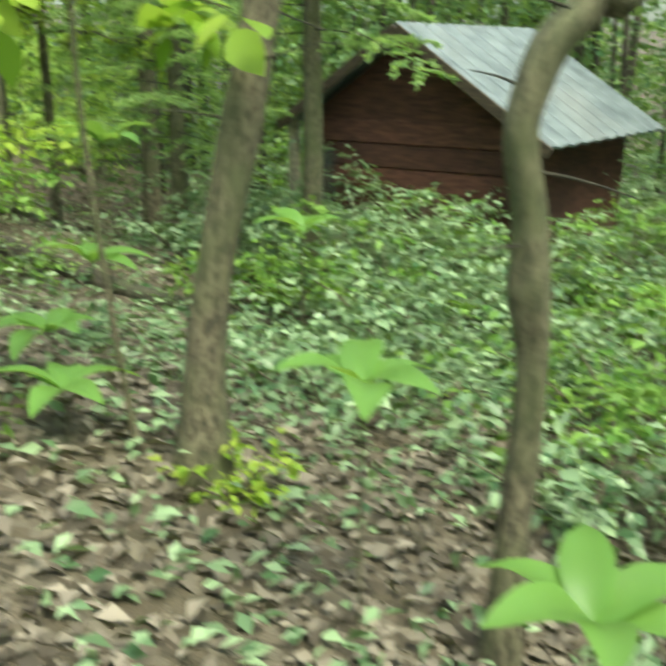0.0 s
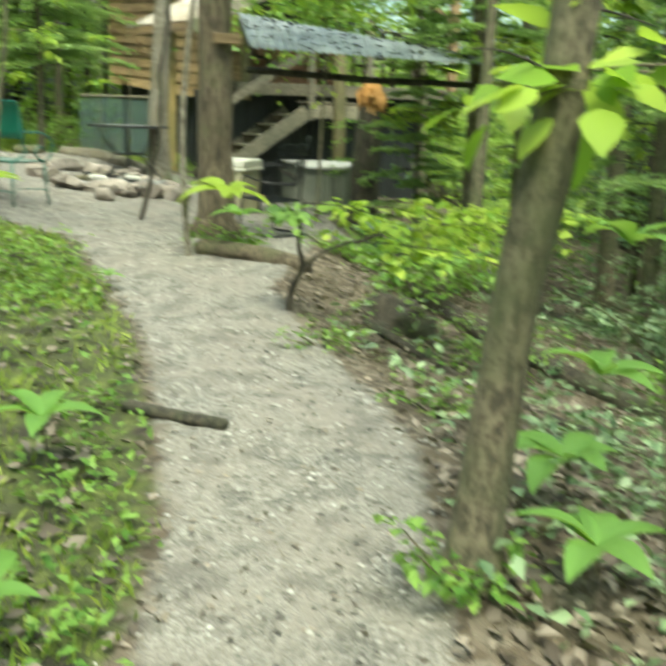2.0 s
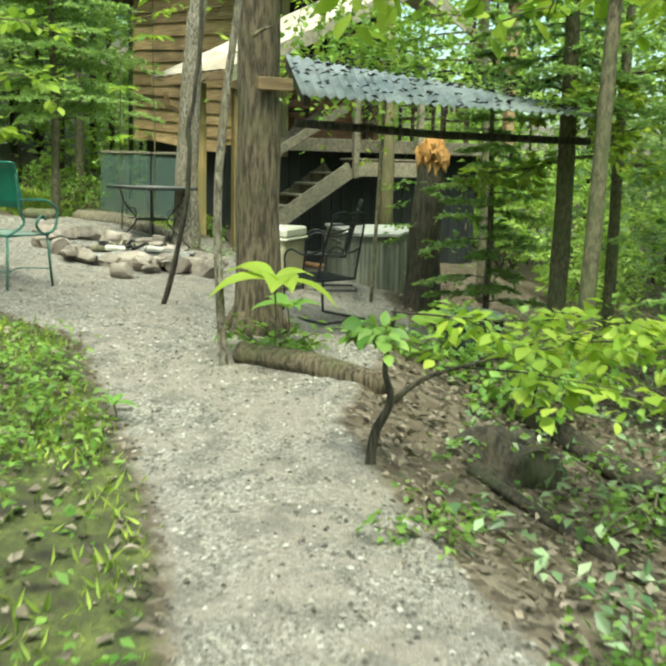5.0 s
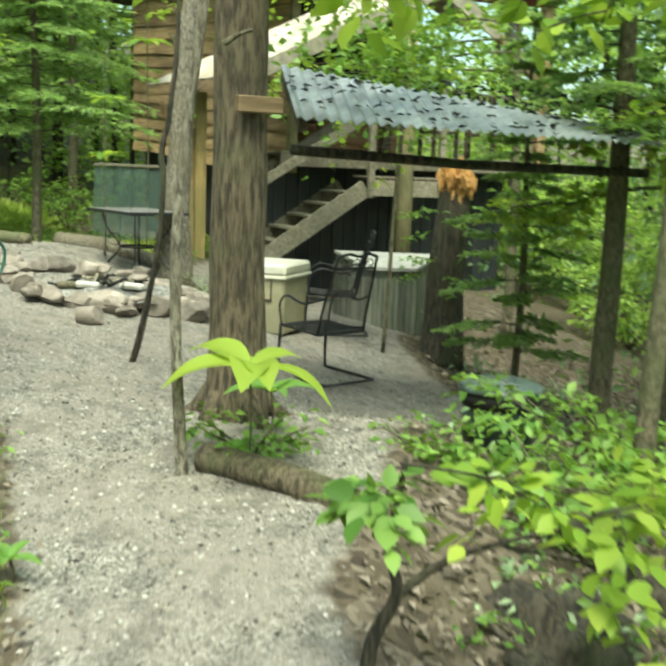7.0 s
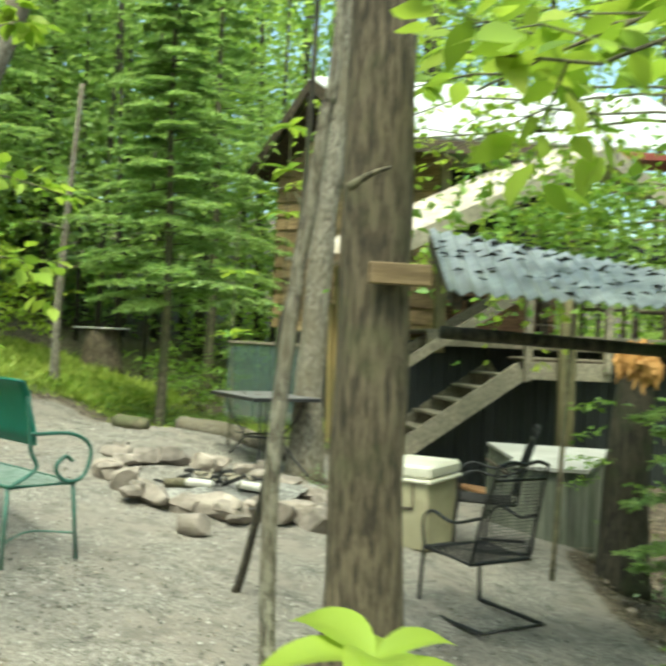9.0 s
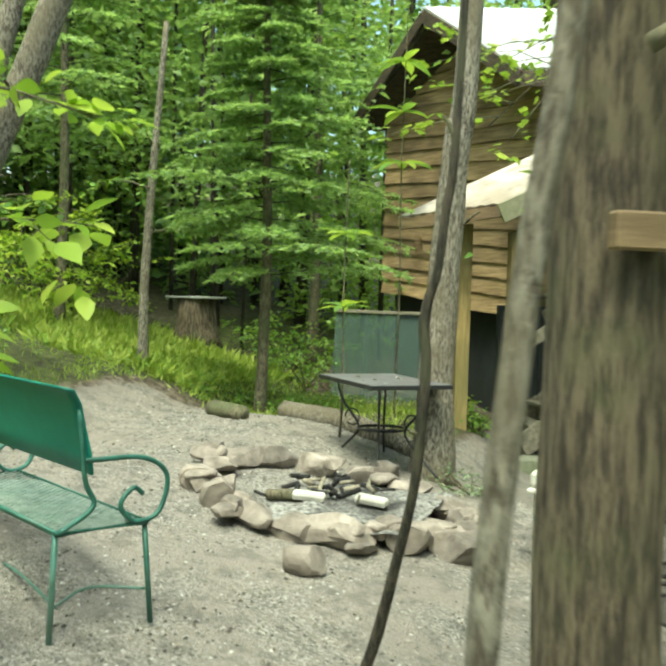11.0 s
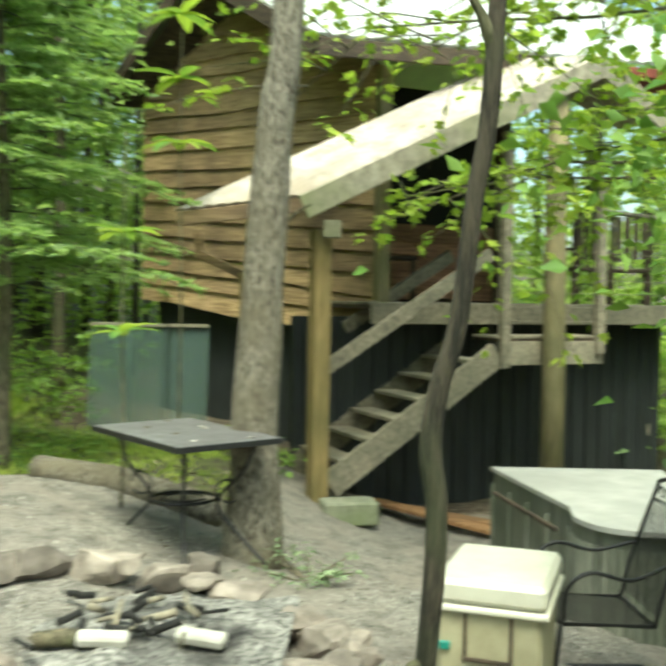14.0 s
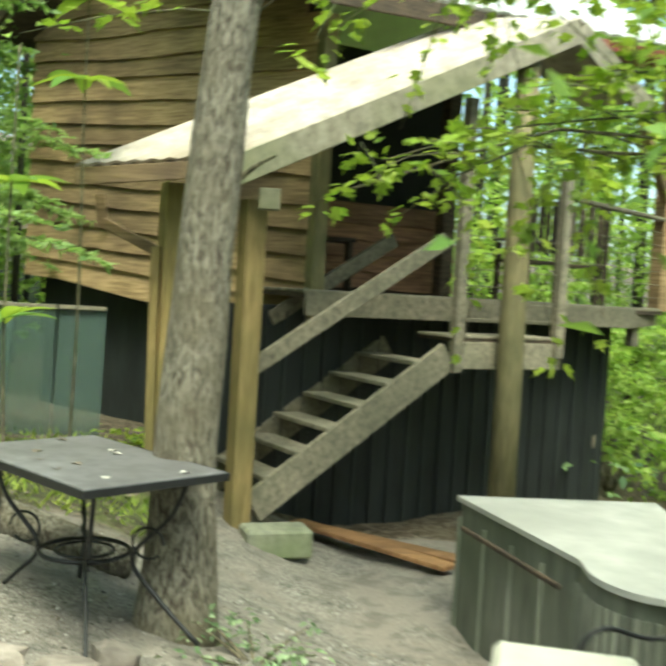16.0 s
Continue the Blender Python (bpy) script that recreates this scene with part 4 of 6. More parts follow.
def trash_can():
    x, y = 1.86, 6.38
    z = ground_z(x, y)
    top = 0.09
    c = thing("trash_can", (x, y, z), "dark green round plastic trash can with a grey lid", "trash can")
    h = top - z
    tube("body", [(0, 0, 0), (0, 0, 0.03), (0, 0, h * 0.5), (0, 0, h)], [0.21, 0.235, 0.255, 0.275], CAN, c, 28)
    tube("liner", [(0, 0, h - 0.1), (0, 0, h - 0.05), (0, 0, h + 0.005)], [0.272, 0.288, 0.284], CHAR, c, 28, 0.06, "black bag folded over the rim")
    tube("lid", [(0, 0, h + 0.006), (0, 0, h + 0.03), (0, 0, h + 0.05), (0, 0, h + 0.075), (0, 0, h + 0.08)], [0.30, 0.302, 0.27, 0.12, 0.02], CAN_LID, c, 28)
    for a in (-0.09, 0.0, 0.09):
        part("lid_rib", box_bm((0.025, 0.36, 0.02), pose(a, 0, h + 0.068)), CAN_LID, c)
    part("handle", box_bm((0.04, 0.16, 0.03), pose(-0.27, 0, h + 0.03)), CAN, c)


trash_can()


# ---- fire pit ----
def rock_mesh(name, seed, size):
    bm = bmesh.new()
    bmesh.ops.create_icosphere(bm, subdivisions=3, radius=0.5)
    r = random.Random(seed)
    cuts = [(Vector((r.gauss(0, 1), r.gauss(0, 1), r.gauss(0, 1))).normalized(), r.uniform(0.25, 0.40)) for _ in range(11)]
    cuts += [(Vector((r.gauss(0, 0.18), r.gauss(0, 0.18), sgn)).normalized(), r.uniform(0.26, 0.34)) for sgn in (1, -1)]
    for v in bm.verts:
        for n, d in cuts:
            e = v.co.dot(n) - d
            if e > 0:
                v.co -= n * e
        v.co += v.co.normalized() * 0.02 * noise.noise(v.co * 6 + Vector((seed, 0, 0)))
        v.co = Vector((v.co.x * size[0], v.co.y * size[1], v.co.z * size[2])) * 1.15
    me = bpy.data.meshes.new(name)
    bm.to_mesh(me)
    bm.free()
    me.materials.append(STONE)
    return me


def rock(x, y, size, seed, lift=0.0, turn=0, label="rough grey field stone of the fire ring"):
    ob = new("stone", rock_mesh("stone", seed, size))
    ob.matrix_world = pose(x, y, ground_z(x, y) + size[2] * 0.3 + lift, random.uniform(-9, 9), random.uniform(-9, 9), turn)
    return tagged(ob, label, "stone", "stones of the fire pit")


PX, PY = -1.75, 9.0
for i in range(16):
    a = 2 * math.pi * i / 16 + random.uniform(-0.06, 0.06)
    near = math.sin(a) < 0
    sz = (random.uniform(0.30, 0.50), random.uniform(0.22, 0.34), random.uniform(0.16, 0.27))
    rock(PX + 0.92 * math.cos(a), PY + 0.78 * math.sin(a), sz, i + 1, 0, math.degrees(a) + 90 + random.uniform(-15, 15))
for i in range(38):
    a = random.uniform(-0.9, 0.9) if i % 4 == 0 else random.uniform(0, 6.28)
    rock(PX + random.uniform(0.76, 1.08) * math.cos(a), PY + random.uniform(0.64, 0.92) * math.sin(a), (random.uniform(0.14, 0.34), random.uniform(0.1, 0.22), random.uniform(0.08, 0.15)), 150 + i, random.uniform(0.0, 0.11), random.uniform(0, 180))
rock(PX + 0.1, PY - 0.78, (0.62, 0.24, 0.26), 80, 0, 4, "long flat grey stone at the front of the fire ring")
rock(-1.53, 7.78, (0.34, 0.26, 0.2), 81, 0, -30, "loose rounded grey stone in front of the fire ring")
rock(-1.62, 9.85, (0.26, 0.22, 0.26), 82, 0.06, 20, "upright pale stone at the back of the fire ring")
rock(-0.78, 8.6, (0.36, 0.3, 0.26), 83, 0, 60)
pit = thing("ash_bed", (PX, PY, ground_z(PX, PY)), "grey ash bed with charcoal in the fire ring", "ash")
bm = bmesh.new()
bmesh.ops.create_grid(bm, x_segments=26, y_segments=26, size=0.68)
for v in bm.verts:
    rr = (v.co.x ** 2 + (v.co.y * 1.15) ** 2) ** 0.5
    v.co.z = 0.09 * max(0, 1 - rr) + 0.035 * noise.noise(v.co * 7) + 0.02
part("ash", bm, ASH, pit, smooth=True)
for i in range(30):
    a, r = random.uniform(0, 6.28), random.uniform(0, 0.55)
    x, y = r * math.cos(a), r * math.sin(a)
    d = Vector((random.gauss(0, 1), random.gauss(0, 1), random.gauss(0, 0.3))).normalized() * random.uniform(0.08, 0.2)
    tube("charred_stick", [Vector((x, y, 0.13)) - d / 2, Vector((x, y, 0.14)) + d / 2], random.uniform(0.008, 0.02), CHAR if i % 3 else WOOD_GREY, pit, 7, 0.3)
for x, y, r in ((-0.1, -0.25, 12), (0.32, -0.2, -8)):
    s = thing("split_log", (PX + x, PY + y, ground_z(PX, PY) + 0.13), "short pale split firewood in the ash", "firewood", "firewood in the pit", r)
    part("billet", box_bm((0.22, 0.085, 0.05), pose(0, 0, -0.01, 12, 4, 0), 0.012), PAPER, s)


burnt = thing("burnt_log", (PX - 0.22, PY - 0.22, ground_z(PX, PY) + 0.10), "charred grey log lying in the ash", "log", "firewood in the pit", 6)
tube("trunk", [(-0.19, 0, 0), (-0.06, 0.01, 0.01), (0.08, 0, 0), (0.19, -0.02, 0.01)], [0.036, 0.042, 0.04, 0.033], BARK_THIN, burnt, 10, 0.25)


def log(name, pts, r, mat, label, wob=0.15):
    z = [Vector((x, y, ground_z(x, y) + r * 0.55)) for x, y in pts]
    t = thing(name, z[0], label, "log")
    sp = spline([p - z[0] for p in z], 6)
    tube("trunk", sp, [r * (1 - 0.15 * i / len(sp)) for i in range(len(sp))], mat, t, 12, wob)
    return t


log("fallen_log", [(0.2, 4.32), (0.65, 4.05), (1.13, 3.75)], 0.085, BARK_OAK, "mossy brown log edging the gravel terrace")
log("fallen_log", [(0.40, 0.65), (0.66, 0.56), (0.92, 0.46)], 0.036, BARK_DARK, "small weathered log laid across the path edge")
log("fallen_log", [(-3.2, 11.75), (-2.45, 11.45), (-1.75, 11.35)], 0.11, BARK_PALE, "pale barked log lying behind the table")
log("fallen_log", [(-3.7, 11.15), (-3.25, 10.8)], 0.09, BARK_THIN, "short dark log on the gravel")
log("fallen_log", [(1.6, 3.2), (2.4, 2.35), (3.4, 1.5)], 0.035, BARK_DARK, "thin rotting log on the slope below the path")
log("fallen_log", [(2.0, 4.6), (3.3, 3.5), (4.6, 2.8)], 0.09, BARK_DARK, "dark fallen trunk on the wooded slope")
log("fallen_log", [(4.2, 3.3), (6.2, 4.4), (8.5, 4.2)], 0.16, BARK_DARK, "mossy fallen trunk below the path")


stump_low = thing("rotten_stump", (1.78, 3.5, ground_z(1.78, 3.5) - 0.08), "low rotten tree stump with dark crumbling wood on the slope", "stump", turn=20)
bm = bmesh.new()
bmesh.ops.create_icosphere(bm, subdivisions=4, radius=1.0)
for v in bm.verts:
    k = 1 + 0.45 * noise.noise(v.co * 2.3) + 0.16 * noise.noise(v.co * 7)
    v.co = Vector((v.co.x * 0.36 * k, v.co.y * 0.25 * k, max(-0.1, v.co.z * 0.26 * k)))
part("rotten_wood", bm, BARK_DARK, stump_low, smooth=True)


# ---- trees ----
def tree_thing(x, y, label, name="tree"):
    return thing(name, (x, y, ground_z(x, y) - 0.06), label, "tree")


def trunk_of(t, pts, radii, mat, sides=14, wob=0.12, flare=0.0):
    sp = spline(pts, 8)
    n = len(sp)
    rr = [float(np.interp(i / (n - 1), np.linspace(0, 1, len(radii)), radii)) for i in range(n)]
    if flare:
        rr = [r * (1 + flare * math.exp(-(p - sp[0]).length * 5.0)) for r, p in zip(rr, sp)]
    return tube("trunk", sp, rr, mat, t, sides, wob)


def spray(start, way, length, count, leaf, droop=0.25, spread=0.5):
    """Leaves along a twig: arrays for leaves_data."""
    t = rng.random(count) ** 0.8
    base = np.array(start) + np.outer(t * length, unit(np.array(way, float)))
    base[:, 2] -= droop * length * t ** 2
    side = rng.normal(size=(count, 3)) * [1, 1, 0.25]
    out = unit(np.array(way, float))[None] * 0.5 + unit(side)
    base = base + unit(side) * rng.random((count, 1)) * spread * leaf * 2
    out[:, 2] -= 0.25
    nrm = rng.normal(size=(count, 3)) * 0.35 + [0, 0, 1]
    ln = leaf * rng.uniform(0.7, 1.3, count)
    return base, out, nrm, ln, ln * rng.uniform(0.5, 0.75, count)


def limb_points(a, way, length, droop=0.1, n=5):
    a, way = Vector(a), Vector(way).normalized()
    out, p = [], a
    for i in range(n + 1):
        t = i / n
        q = a + way * (length * t) + Vector((0, 0, -droop * length * t * t))
        q += Vector((noise.noise(q * 1.9), noise.noise(q * 1.9 + Vector((7, 0, 0))), noise.noise(q * 1.9 + Vector((0, 9, 0))))) * 0.12 * length * t
        out.append(q)
    return out


def leafy_branch(t, a, way, length, mat, bark_mat, leaf=0.08, twigs=7, per=26, droop=0.15, r=0.014, outline=OVAL, first=0.25):
    """A limb with twigs and leaves, as two parts of a tree."""
    pts = limb_points(a, way, length, droop)
    chunks, wood = [], [tube_data(pts, [r * (1 - 0.7 * i / (len(pts) - 1)) for i in range(len(pts))], 6)]
    for k in range(twigs):
        s = first + (1 - first) * (k + random.random() * 0.6) / twigs
        i = min(int(s * (len(pts) - 1)), len(pts) - 2)
        p = pts[i].lerp(pts[i + 1], s * (len(pts) - 1) - i)
        d = Vector(way).normalized() * 0.6 + Vector((random.gauss(0, 1), random.gauss(0, 1), random.gauss(-0.05, 0.3))).normalized()
        ln = length * random.uniform(0.22, 0.42)
        tw = limb_points(p, d, ln, 0.2, 3)
        wood.append(tube_data(tw, [r * 0.4, r * 0.3, r * 0.25, r * 0.12], 4))
        chunks.append(shaped_leaves(*spray(tuple(p), tuple(d), ln * 1.1, per, leaf), outline))
    vs, fs = [], []
    for v, f in wood:
        fs += [tuple(i + len(vs) for i in q) for q in f]
        vs += v
    tagged(link_mesh("branchwork", vs, fs, bark_mat, t, "", True), kind="stuff")
    tagged(numpy_mesh("leaves", *joined(chunks), mat, t), kind="stuff")


# the oak with the plank, its neighbours by the fire pit
oak = tree_thing(0.18, 5.28, "tall grey-brown oak trunk with furrowed bark beside the path")
trunk_of(oak, [(0, 0, 0), (0.0, 0, 1.0), (-0.01, 0.02, 2.4), (-0.02, 0.05, 5), (0.05, 0.1, 10)], [0.172, 0.158, 0.15, 0.138, 0.1], BARK_OAK, 40, 0.10, 0.22)
for i in range(5):
    a = i * 1.26 + 0.4
    tube("root", spline([(0.12 * math.cos(a), 0.12 * math.sin(a), 0.22), (0.27 * math.cos(a), 0.27 * math.sin(a), 0.07), (0.5 * math.cos(a + 0.2), 0.5 * math.sin(a + 0.2), -0.03)]), [0.07, 0.07, 0.065, 0.06, 0.055, 0.05, 0.045, 0.04, 0.03, 0.03, 0.025, 0.02, 0.02], BARK_OAK, oak, 8, 0.2)

sap = tree_thing(0.10, 4.24, "slender leaning sapling with grey bark beside the oak")
trunk_of(sap, [(0, 0, 0), (-0.035, 0, 0.6), (-0.04, 0, 1.2), (0.0, 0, 1.7), (0.04, 0, 2.0), (0.085, 0, 2.35), (0.12, 0, 2.65), (0.25, 0.05, 5.0)], [0.03, 0.027, 0.026, 0.025, 0.023, 0.022, 0.02, 0.012], BARK_PALE, 12, 0.15)
thin = tree_thing(-0.90, 6.84, "thin crooked dark sapling by the fire pit")
trunk_of(thin, [(0, 0, 0), (0.08, -0.08, 0.2), (0.2, -0.2, 0.6), (0.29, -0.29, 0.95), (0.325, -0.33, 1.3), (0.33, -0.33, 1.48), (0.317, -0.33, 1.58), (0.33, -0.33, 1.7), (0.365, -0.33, 1.83), (0.39, -0.33, 2.06), (0.42, -0.33, 2.32), (0.45, -0.33, 3.3), (0.49, -0.33, 6)], [0.028, 0.026, 0.023, 0.021, 0.02, 0.02, 0.022, 0.02, 0.019, 0.018, 0.017, 0.014, 0.008], BARK_DARK, 12, 0.2)

pale = tree_thing(-1.47, 10.75, "pale grey barked tree leaning slightly beside the iron table")
trunk_of(pale, [(0, 0, 0), (0.015, 0, 0.8), (0.055, 0, 1.8), (0.13, 0, 2.9), (0.2, 0, 3.7), (0.4, 0.1, 9)], [0.185, 0.15, 0.13, 0.115, 0.10, 0.07], BARK_PALE, 24, 0.12, 0.25)

for x, y, lab, pts, rad in ((-5.65, 9.6, "leaning grey trunk at the edge of the clearing", [(0, 0, 0), (0.25, 0, 1.4), (1.3, 0.2, 4), (2.2, 0.5, 8)], [0.17, 0.14, 0.12, 0.08]),
                            (-5.85, 9.9, "leaning grey trunk at the edge of the clearing", [(0, 0, 0), (0.15, 0, 1.4), (0.75, 0.2, 4), (1.5, 0.5, 8)], [0.14, 0.11, 0.09, 0.06]),
                            (-5.2, 12.4, "slim pale trunk at the edge of the clearing", [(0, 0, 0), (0.02, 0, 1.4), (0.1, 0.2, 4)], [0.06, 0.05, 0.03])):
    edge_tree = tree_thing(x, y, lab)
    trunk_of(edge_tree, pts, rad, BARK_PALE, 14, 0.12, 0.3)
    for k in range(3):
        z = 1.6 + 0.5 * k
        px = float(np.interp(z, [p[2] for p in pts], [p[0] for p in pts]))
        leafy_branch(edge_tree, (px, 0, z), (math.cos(k * 2 + 1), math.sin(k * 2 + 1), 0.3), 0.7, LEAF_MID, BARK_THIN, 0.08, 5, 10)

# trees on the slope seen first
for x, y, lab, pts, rad, mt in ((1.92, -0.75, "straight grey-brown tree trunk at the path's edge", [(0, 0, 0), (0.015, 0, 0.3), (0.11, 0, 1.1), (0.21, 0, 1.85), (0.4, 0.1, 4), (0.6, 0.2, 9)], [0.105, 0.085, 0.078, 0.075, 0.07, 0.05], BARK_THIN),
                                (2.86, -0.9, "brown tree trunk on the leafy slope", [(0, 0, 0), (0.045, 0, 0.55), (0.1, 0, 0.9), (0.2, 0, 1.38), (0.35, 0, 2.15), (0.6, 0.1, 4), (1.0, 0.2, 9)], [0.11, 0.085, 0.076, 0.078, 0.076, 0.07, 0.05], BARK_THIN),
                                (3.53, -2.2, "gnarled mossy trunk bending over the slope", [(-0.02, 0, 0), (0.02, 0, 0.5), (0.055, 0, 0.87), (0.06, 0, 1.15), (0.03, 0, 1.37), (0.02, 0, 1.58), (-0.025, 0, 1.82), (0.015, 0, 1.98), (0.08, 0, 2.09), (0.19, 0, 2.2), (0.4, 0, 2.6), (0.6, 0.1, 6)], [0.066, 0.055, 0.054, 0.053, 0.066, 0.055, 0.053, 0.058, 0.06, 0.055, 0.05, 0.035], BARK_THIN)):
    slope_tree = tree_thing(x, y, lab)
    trunk_of(slope_tree, pts, rad, mt, 16, 0.2, 0.35)
    for k in range(5):
        z = 1.5 + 0.22 * k
        a = k * 2.1 + x
        px = float(np.interp(z, [p[2] for p in pts], [p[0] for p in pts]))
        ln = random.uniform(0.25, 0.7)
        bp = limb_points((px, 0, z), (math.cos(a), math.sin(a), random.uniform(-0.1, 0.3)), ln, 0.15, 5)
        tube("dead_branch", bp, [0.008, 0.006, 0.005, 0.004, 0.003, 0.002], BARK_DARK, slope_tree, 5)

for ob, p, d in ((pale, (0.2, 0, 2.2), (0.16, -0.1, 0.1)), (sap, (0.17, 0, 2.1), (0.14, -0.03, 0.06)), (thin, (0.31, -0.31, 1.15), (-0.03, -0.05, 0.03)), (thin, (0.42, -0.33, 2.34), (-0.05, -0.02, 0.09))):
    tube("branch_stub", spline([p, Vector(p) + Vector(d) * 0.5 + Vector((0, 0, 0.01)), Vector(p) + Vector(d)]), [0.016, 0.015, 0.014, 0.013, 0.012, 0.011, 0.01, 0.009, 0.008, 0.008, 0.007, 0.007, 0.006], BARK_THIN, ob, 7, 0.1)

# thin saplings on the mossy bank
for x, y, pts, r in ((-1.72, 4.7, [(0, 0, 0), (0.08, 0, 1.0), (0.2, 0, 2.0), (0.25, 0, 3.8)], 0.026), (-2.3, 5.2, [(0, 0, 0), (0.08, 0, 1.0), (0.2, 0, 2.2), (0.3, 0, 4)], 0.025)):
    t = tree_thing(x, y, "thin young sapling with bright leaves on the mossy bank")
    trunk_of(t, pts, [r, r * 0.8, r * 0.6, r * 0.4], BARK_THIN, 8, 0.1)
    for k in range(6):
        z = 1.1 + 0.35 * k
        a = random.uniform(0, 6.28)
        leafy_branch(t, (pts[2][0] * z / 2.2, 0, z), (math.cos(a), math.sin(a), 0.15), random.uniform(0.3, 0.6), LEAF_LIME, BARK_THIN, 0.09, 4, 10, 0.2, 0.007)


def hemlock(x, y, h, width, label, n=70, sprays=9, r=0.06, low=0.18):
    t = tree_thing(x, y, label, "hemlock_tree")
    trunk_of(t, [(0, 0, 0), (0.03, 0.02, h * 0.3), (-0.02, 0, h * 0.65), (0, 0, h)], [r, r * 0.85, r * 0.55, r * 0.15], BARK_THIN, 10, 0.1, 0.3)
    chunks, wood = [], []
    for i in range(n):
        z = h * (low + (1 - low) * (i + random.random()) / n)
        a = i * 2.4 + random.uniform(-0.3, 0.3)
        ln = width * (1.05 - (z / h) ** 1.5) * random.uniform(0.55, 1.1)
        d = Vector((math.cos(a), math.sin(a), random.uniform(-0.05, 0.25)))
        pts = limb_points((0, 0, z), d, ln, 0.22, 4)
        wood.append(tube_data(pts, [0.009, 0.007, 0.005, 0.003, 0.002], 4))
        for k in range(sprays):
            s = 0.2 + 0.8 * k / sprays
            q = (len(pts) - 1) * s
            j = min(int(q), len(pts) - 2)
            p = pts[j].lerp(pts[j + 1], q - j)
            side = Vector((-d.y, d.x, 0)) * (1 if k % 2 else -1)
            w2 = d * 0.75 + side + Vector((0, 0, -0.12))
            m = 46
            tt = rng.random(m)
            sl = ln * 0.38 * (1.1 - s * 0.6)
            b = np.array(p) + np.outer(tt * sl, np.array(w2.normalized()))
            b[:, 2] -= 0.18 * sl * tt ** 2
            out = np.array(w2.normalized()) + rng.normal(size=(m, 3)) * [0.9, 0.9, 0.3]
            l = rng.uniform(0.04, 0.10, m)
            chunks.append(leaves_data(b, out, rng.normal(size=(m, 3)) * 0.45 + [0, 0, 1], l, l * 0.42, 0.05))
    vs, fs = [], []
    for v, f in wood:
        fs += [tuple(q + len(vs) for q in g) for g in f]
        vs += v
    tagged(link_mesh("branchwork", vs, fs, BARK_DARK, t, "", True), kind="stuff")
    tagged(numpy_mesh("needles", *joined(chunks), LEAF_HEM, t), kind="stuff")
    return t


hemlock(-3.76, 12.42, 6.2, 1.75, "young feathery hemlock at the edge of the clearing", 95, 11, 0.065, 0.25)
hemlock(-7.0, 13.4, 7.5, 2.3, "young feathery hemlock at the edge of the woods", 50, 9, 0.07, 0.34)
hemlock(-4.9, 17.2, 8.5, 2.3, "tall hemlock behind the clearing", 70, 10, 0.09, 0.2)
hemlock(2.27, 9.03, 4.4, 0.85, "slim hemlock below the gravel terrace", 50, 7, 0.04, 0.12)
hemlock(2.85, 7.9, 7.5, 1.5, "hemlock on the slope beside the cabin", 80, 9, 0.10, 0.36)
hemlock(4.6, 6.3, 7.0, 1.9, "hemlock on the slope below the path", 70, 9, 0.10, 0.2)
hemlock(5.15, 3.55, 8.0, 1.6, "tall hemlock on the lower slope", 60, 9, 0.10, 0.3)
hemlock(5.0, 9.5, 9.0, 2.0, "tall hemlock on the lower slope", 60, 9, 0.14, 0.3)

# broken trunk with a fresh orange break
snag = tree_thing(1.60, 10.15, "broken dark tree trunk with a fresh orange split top", "broken_tree")
hs = 1.52 - ground_z(1.60, 10.15)
trunk_of(snag, [(0, 0, 0), (0.02, 0, hs * 0.4), (0.08, 0, hs)], [0.235, 0.20, 0.165], BARK_DARK, 20, 0.15, 0.2)
for i in range(9):
    a = i * 2.4
    rr = 0.13 * math.sqrt((i + 0.5) / 9)
    p = Vector((0.08 + rr * math.cos(a), rr * math.sin(a), hs - random.uniform(0.05, 0.12)))
    up = Vector((random.gauss(0.03, 0.07), random.gauss(-0.03, 0.05), random.uniform(0.14, 0.32)))
    tube("splinter", [p, p + up * 0.5, p + up], [random.uniform(0.05, 0.08), random.uniform(0.04, 0.06), 0.008], WOOD_FRESH, snag, 5, 0.6, "fresh orange splintered wood")
bm = bmesh.new()
bmesh.ops.create_icosphere(bm, subdivisions=4, radius=1.0)
for v in bm.verts:
    q = Vector((v.co.x * 6, v.co.y * 6, v.co.z * 1.2))
    k = 1 + 0.35 * noise.noise(q) + 0.22 * noise.noise(v.co * 3)
    v.co = Vector((0.08 + v.co.x * 0.18 * k, -0.03 + v.co.y * 0.17 * k, hs + 0.02 + v.co.z * 0.22 * k + 0.06 * noise.noise(q + Vector((5, 0, 0)))))
part("split_top", bm, WOOD_FRESH, snag, "fresh orange splintered wood")
chunks = []
for i in range(16):
    a = random.uniform(0, 6.28)
    z = random.uniform(0.3, hs)
    chunks.append(leaves_data(*spray((0.18 * math.cos(a), 0.18 * math.sin(a), z), (math.cos(a), math.sin(a), 0.1), 0.35, 26, 0.06)))
numpy_mesh("climbing_leaves", *joined(chunks), LEAF_MID, snag)

stump = thing("tree_stump", (-6.2, 15.7, ground_z(-6.2, 15.7) - 0.05), "old grey tree stump with a flat pale board on top", "stump")
sh = 1.63 - (ground_z(-6.2, 15.7) - 0.05)
tube("trunk", [(0, 0, 0), (0, 0, 0.15), (0, 0, sh * 0.5), (0, 0, sh)], [0.40, 0.33, 0.29, 0.28], BARK_OAK, stump, 18, 0.12)
part("board", box_bm((0.72, 0.6, 0.03), pose(0, 0, sh + 0.016), 0.006), COUNTER_TOP, stump)


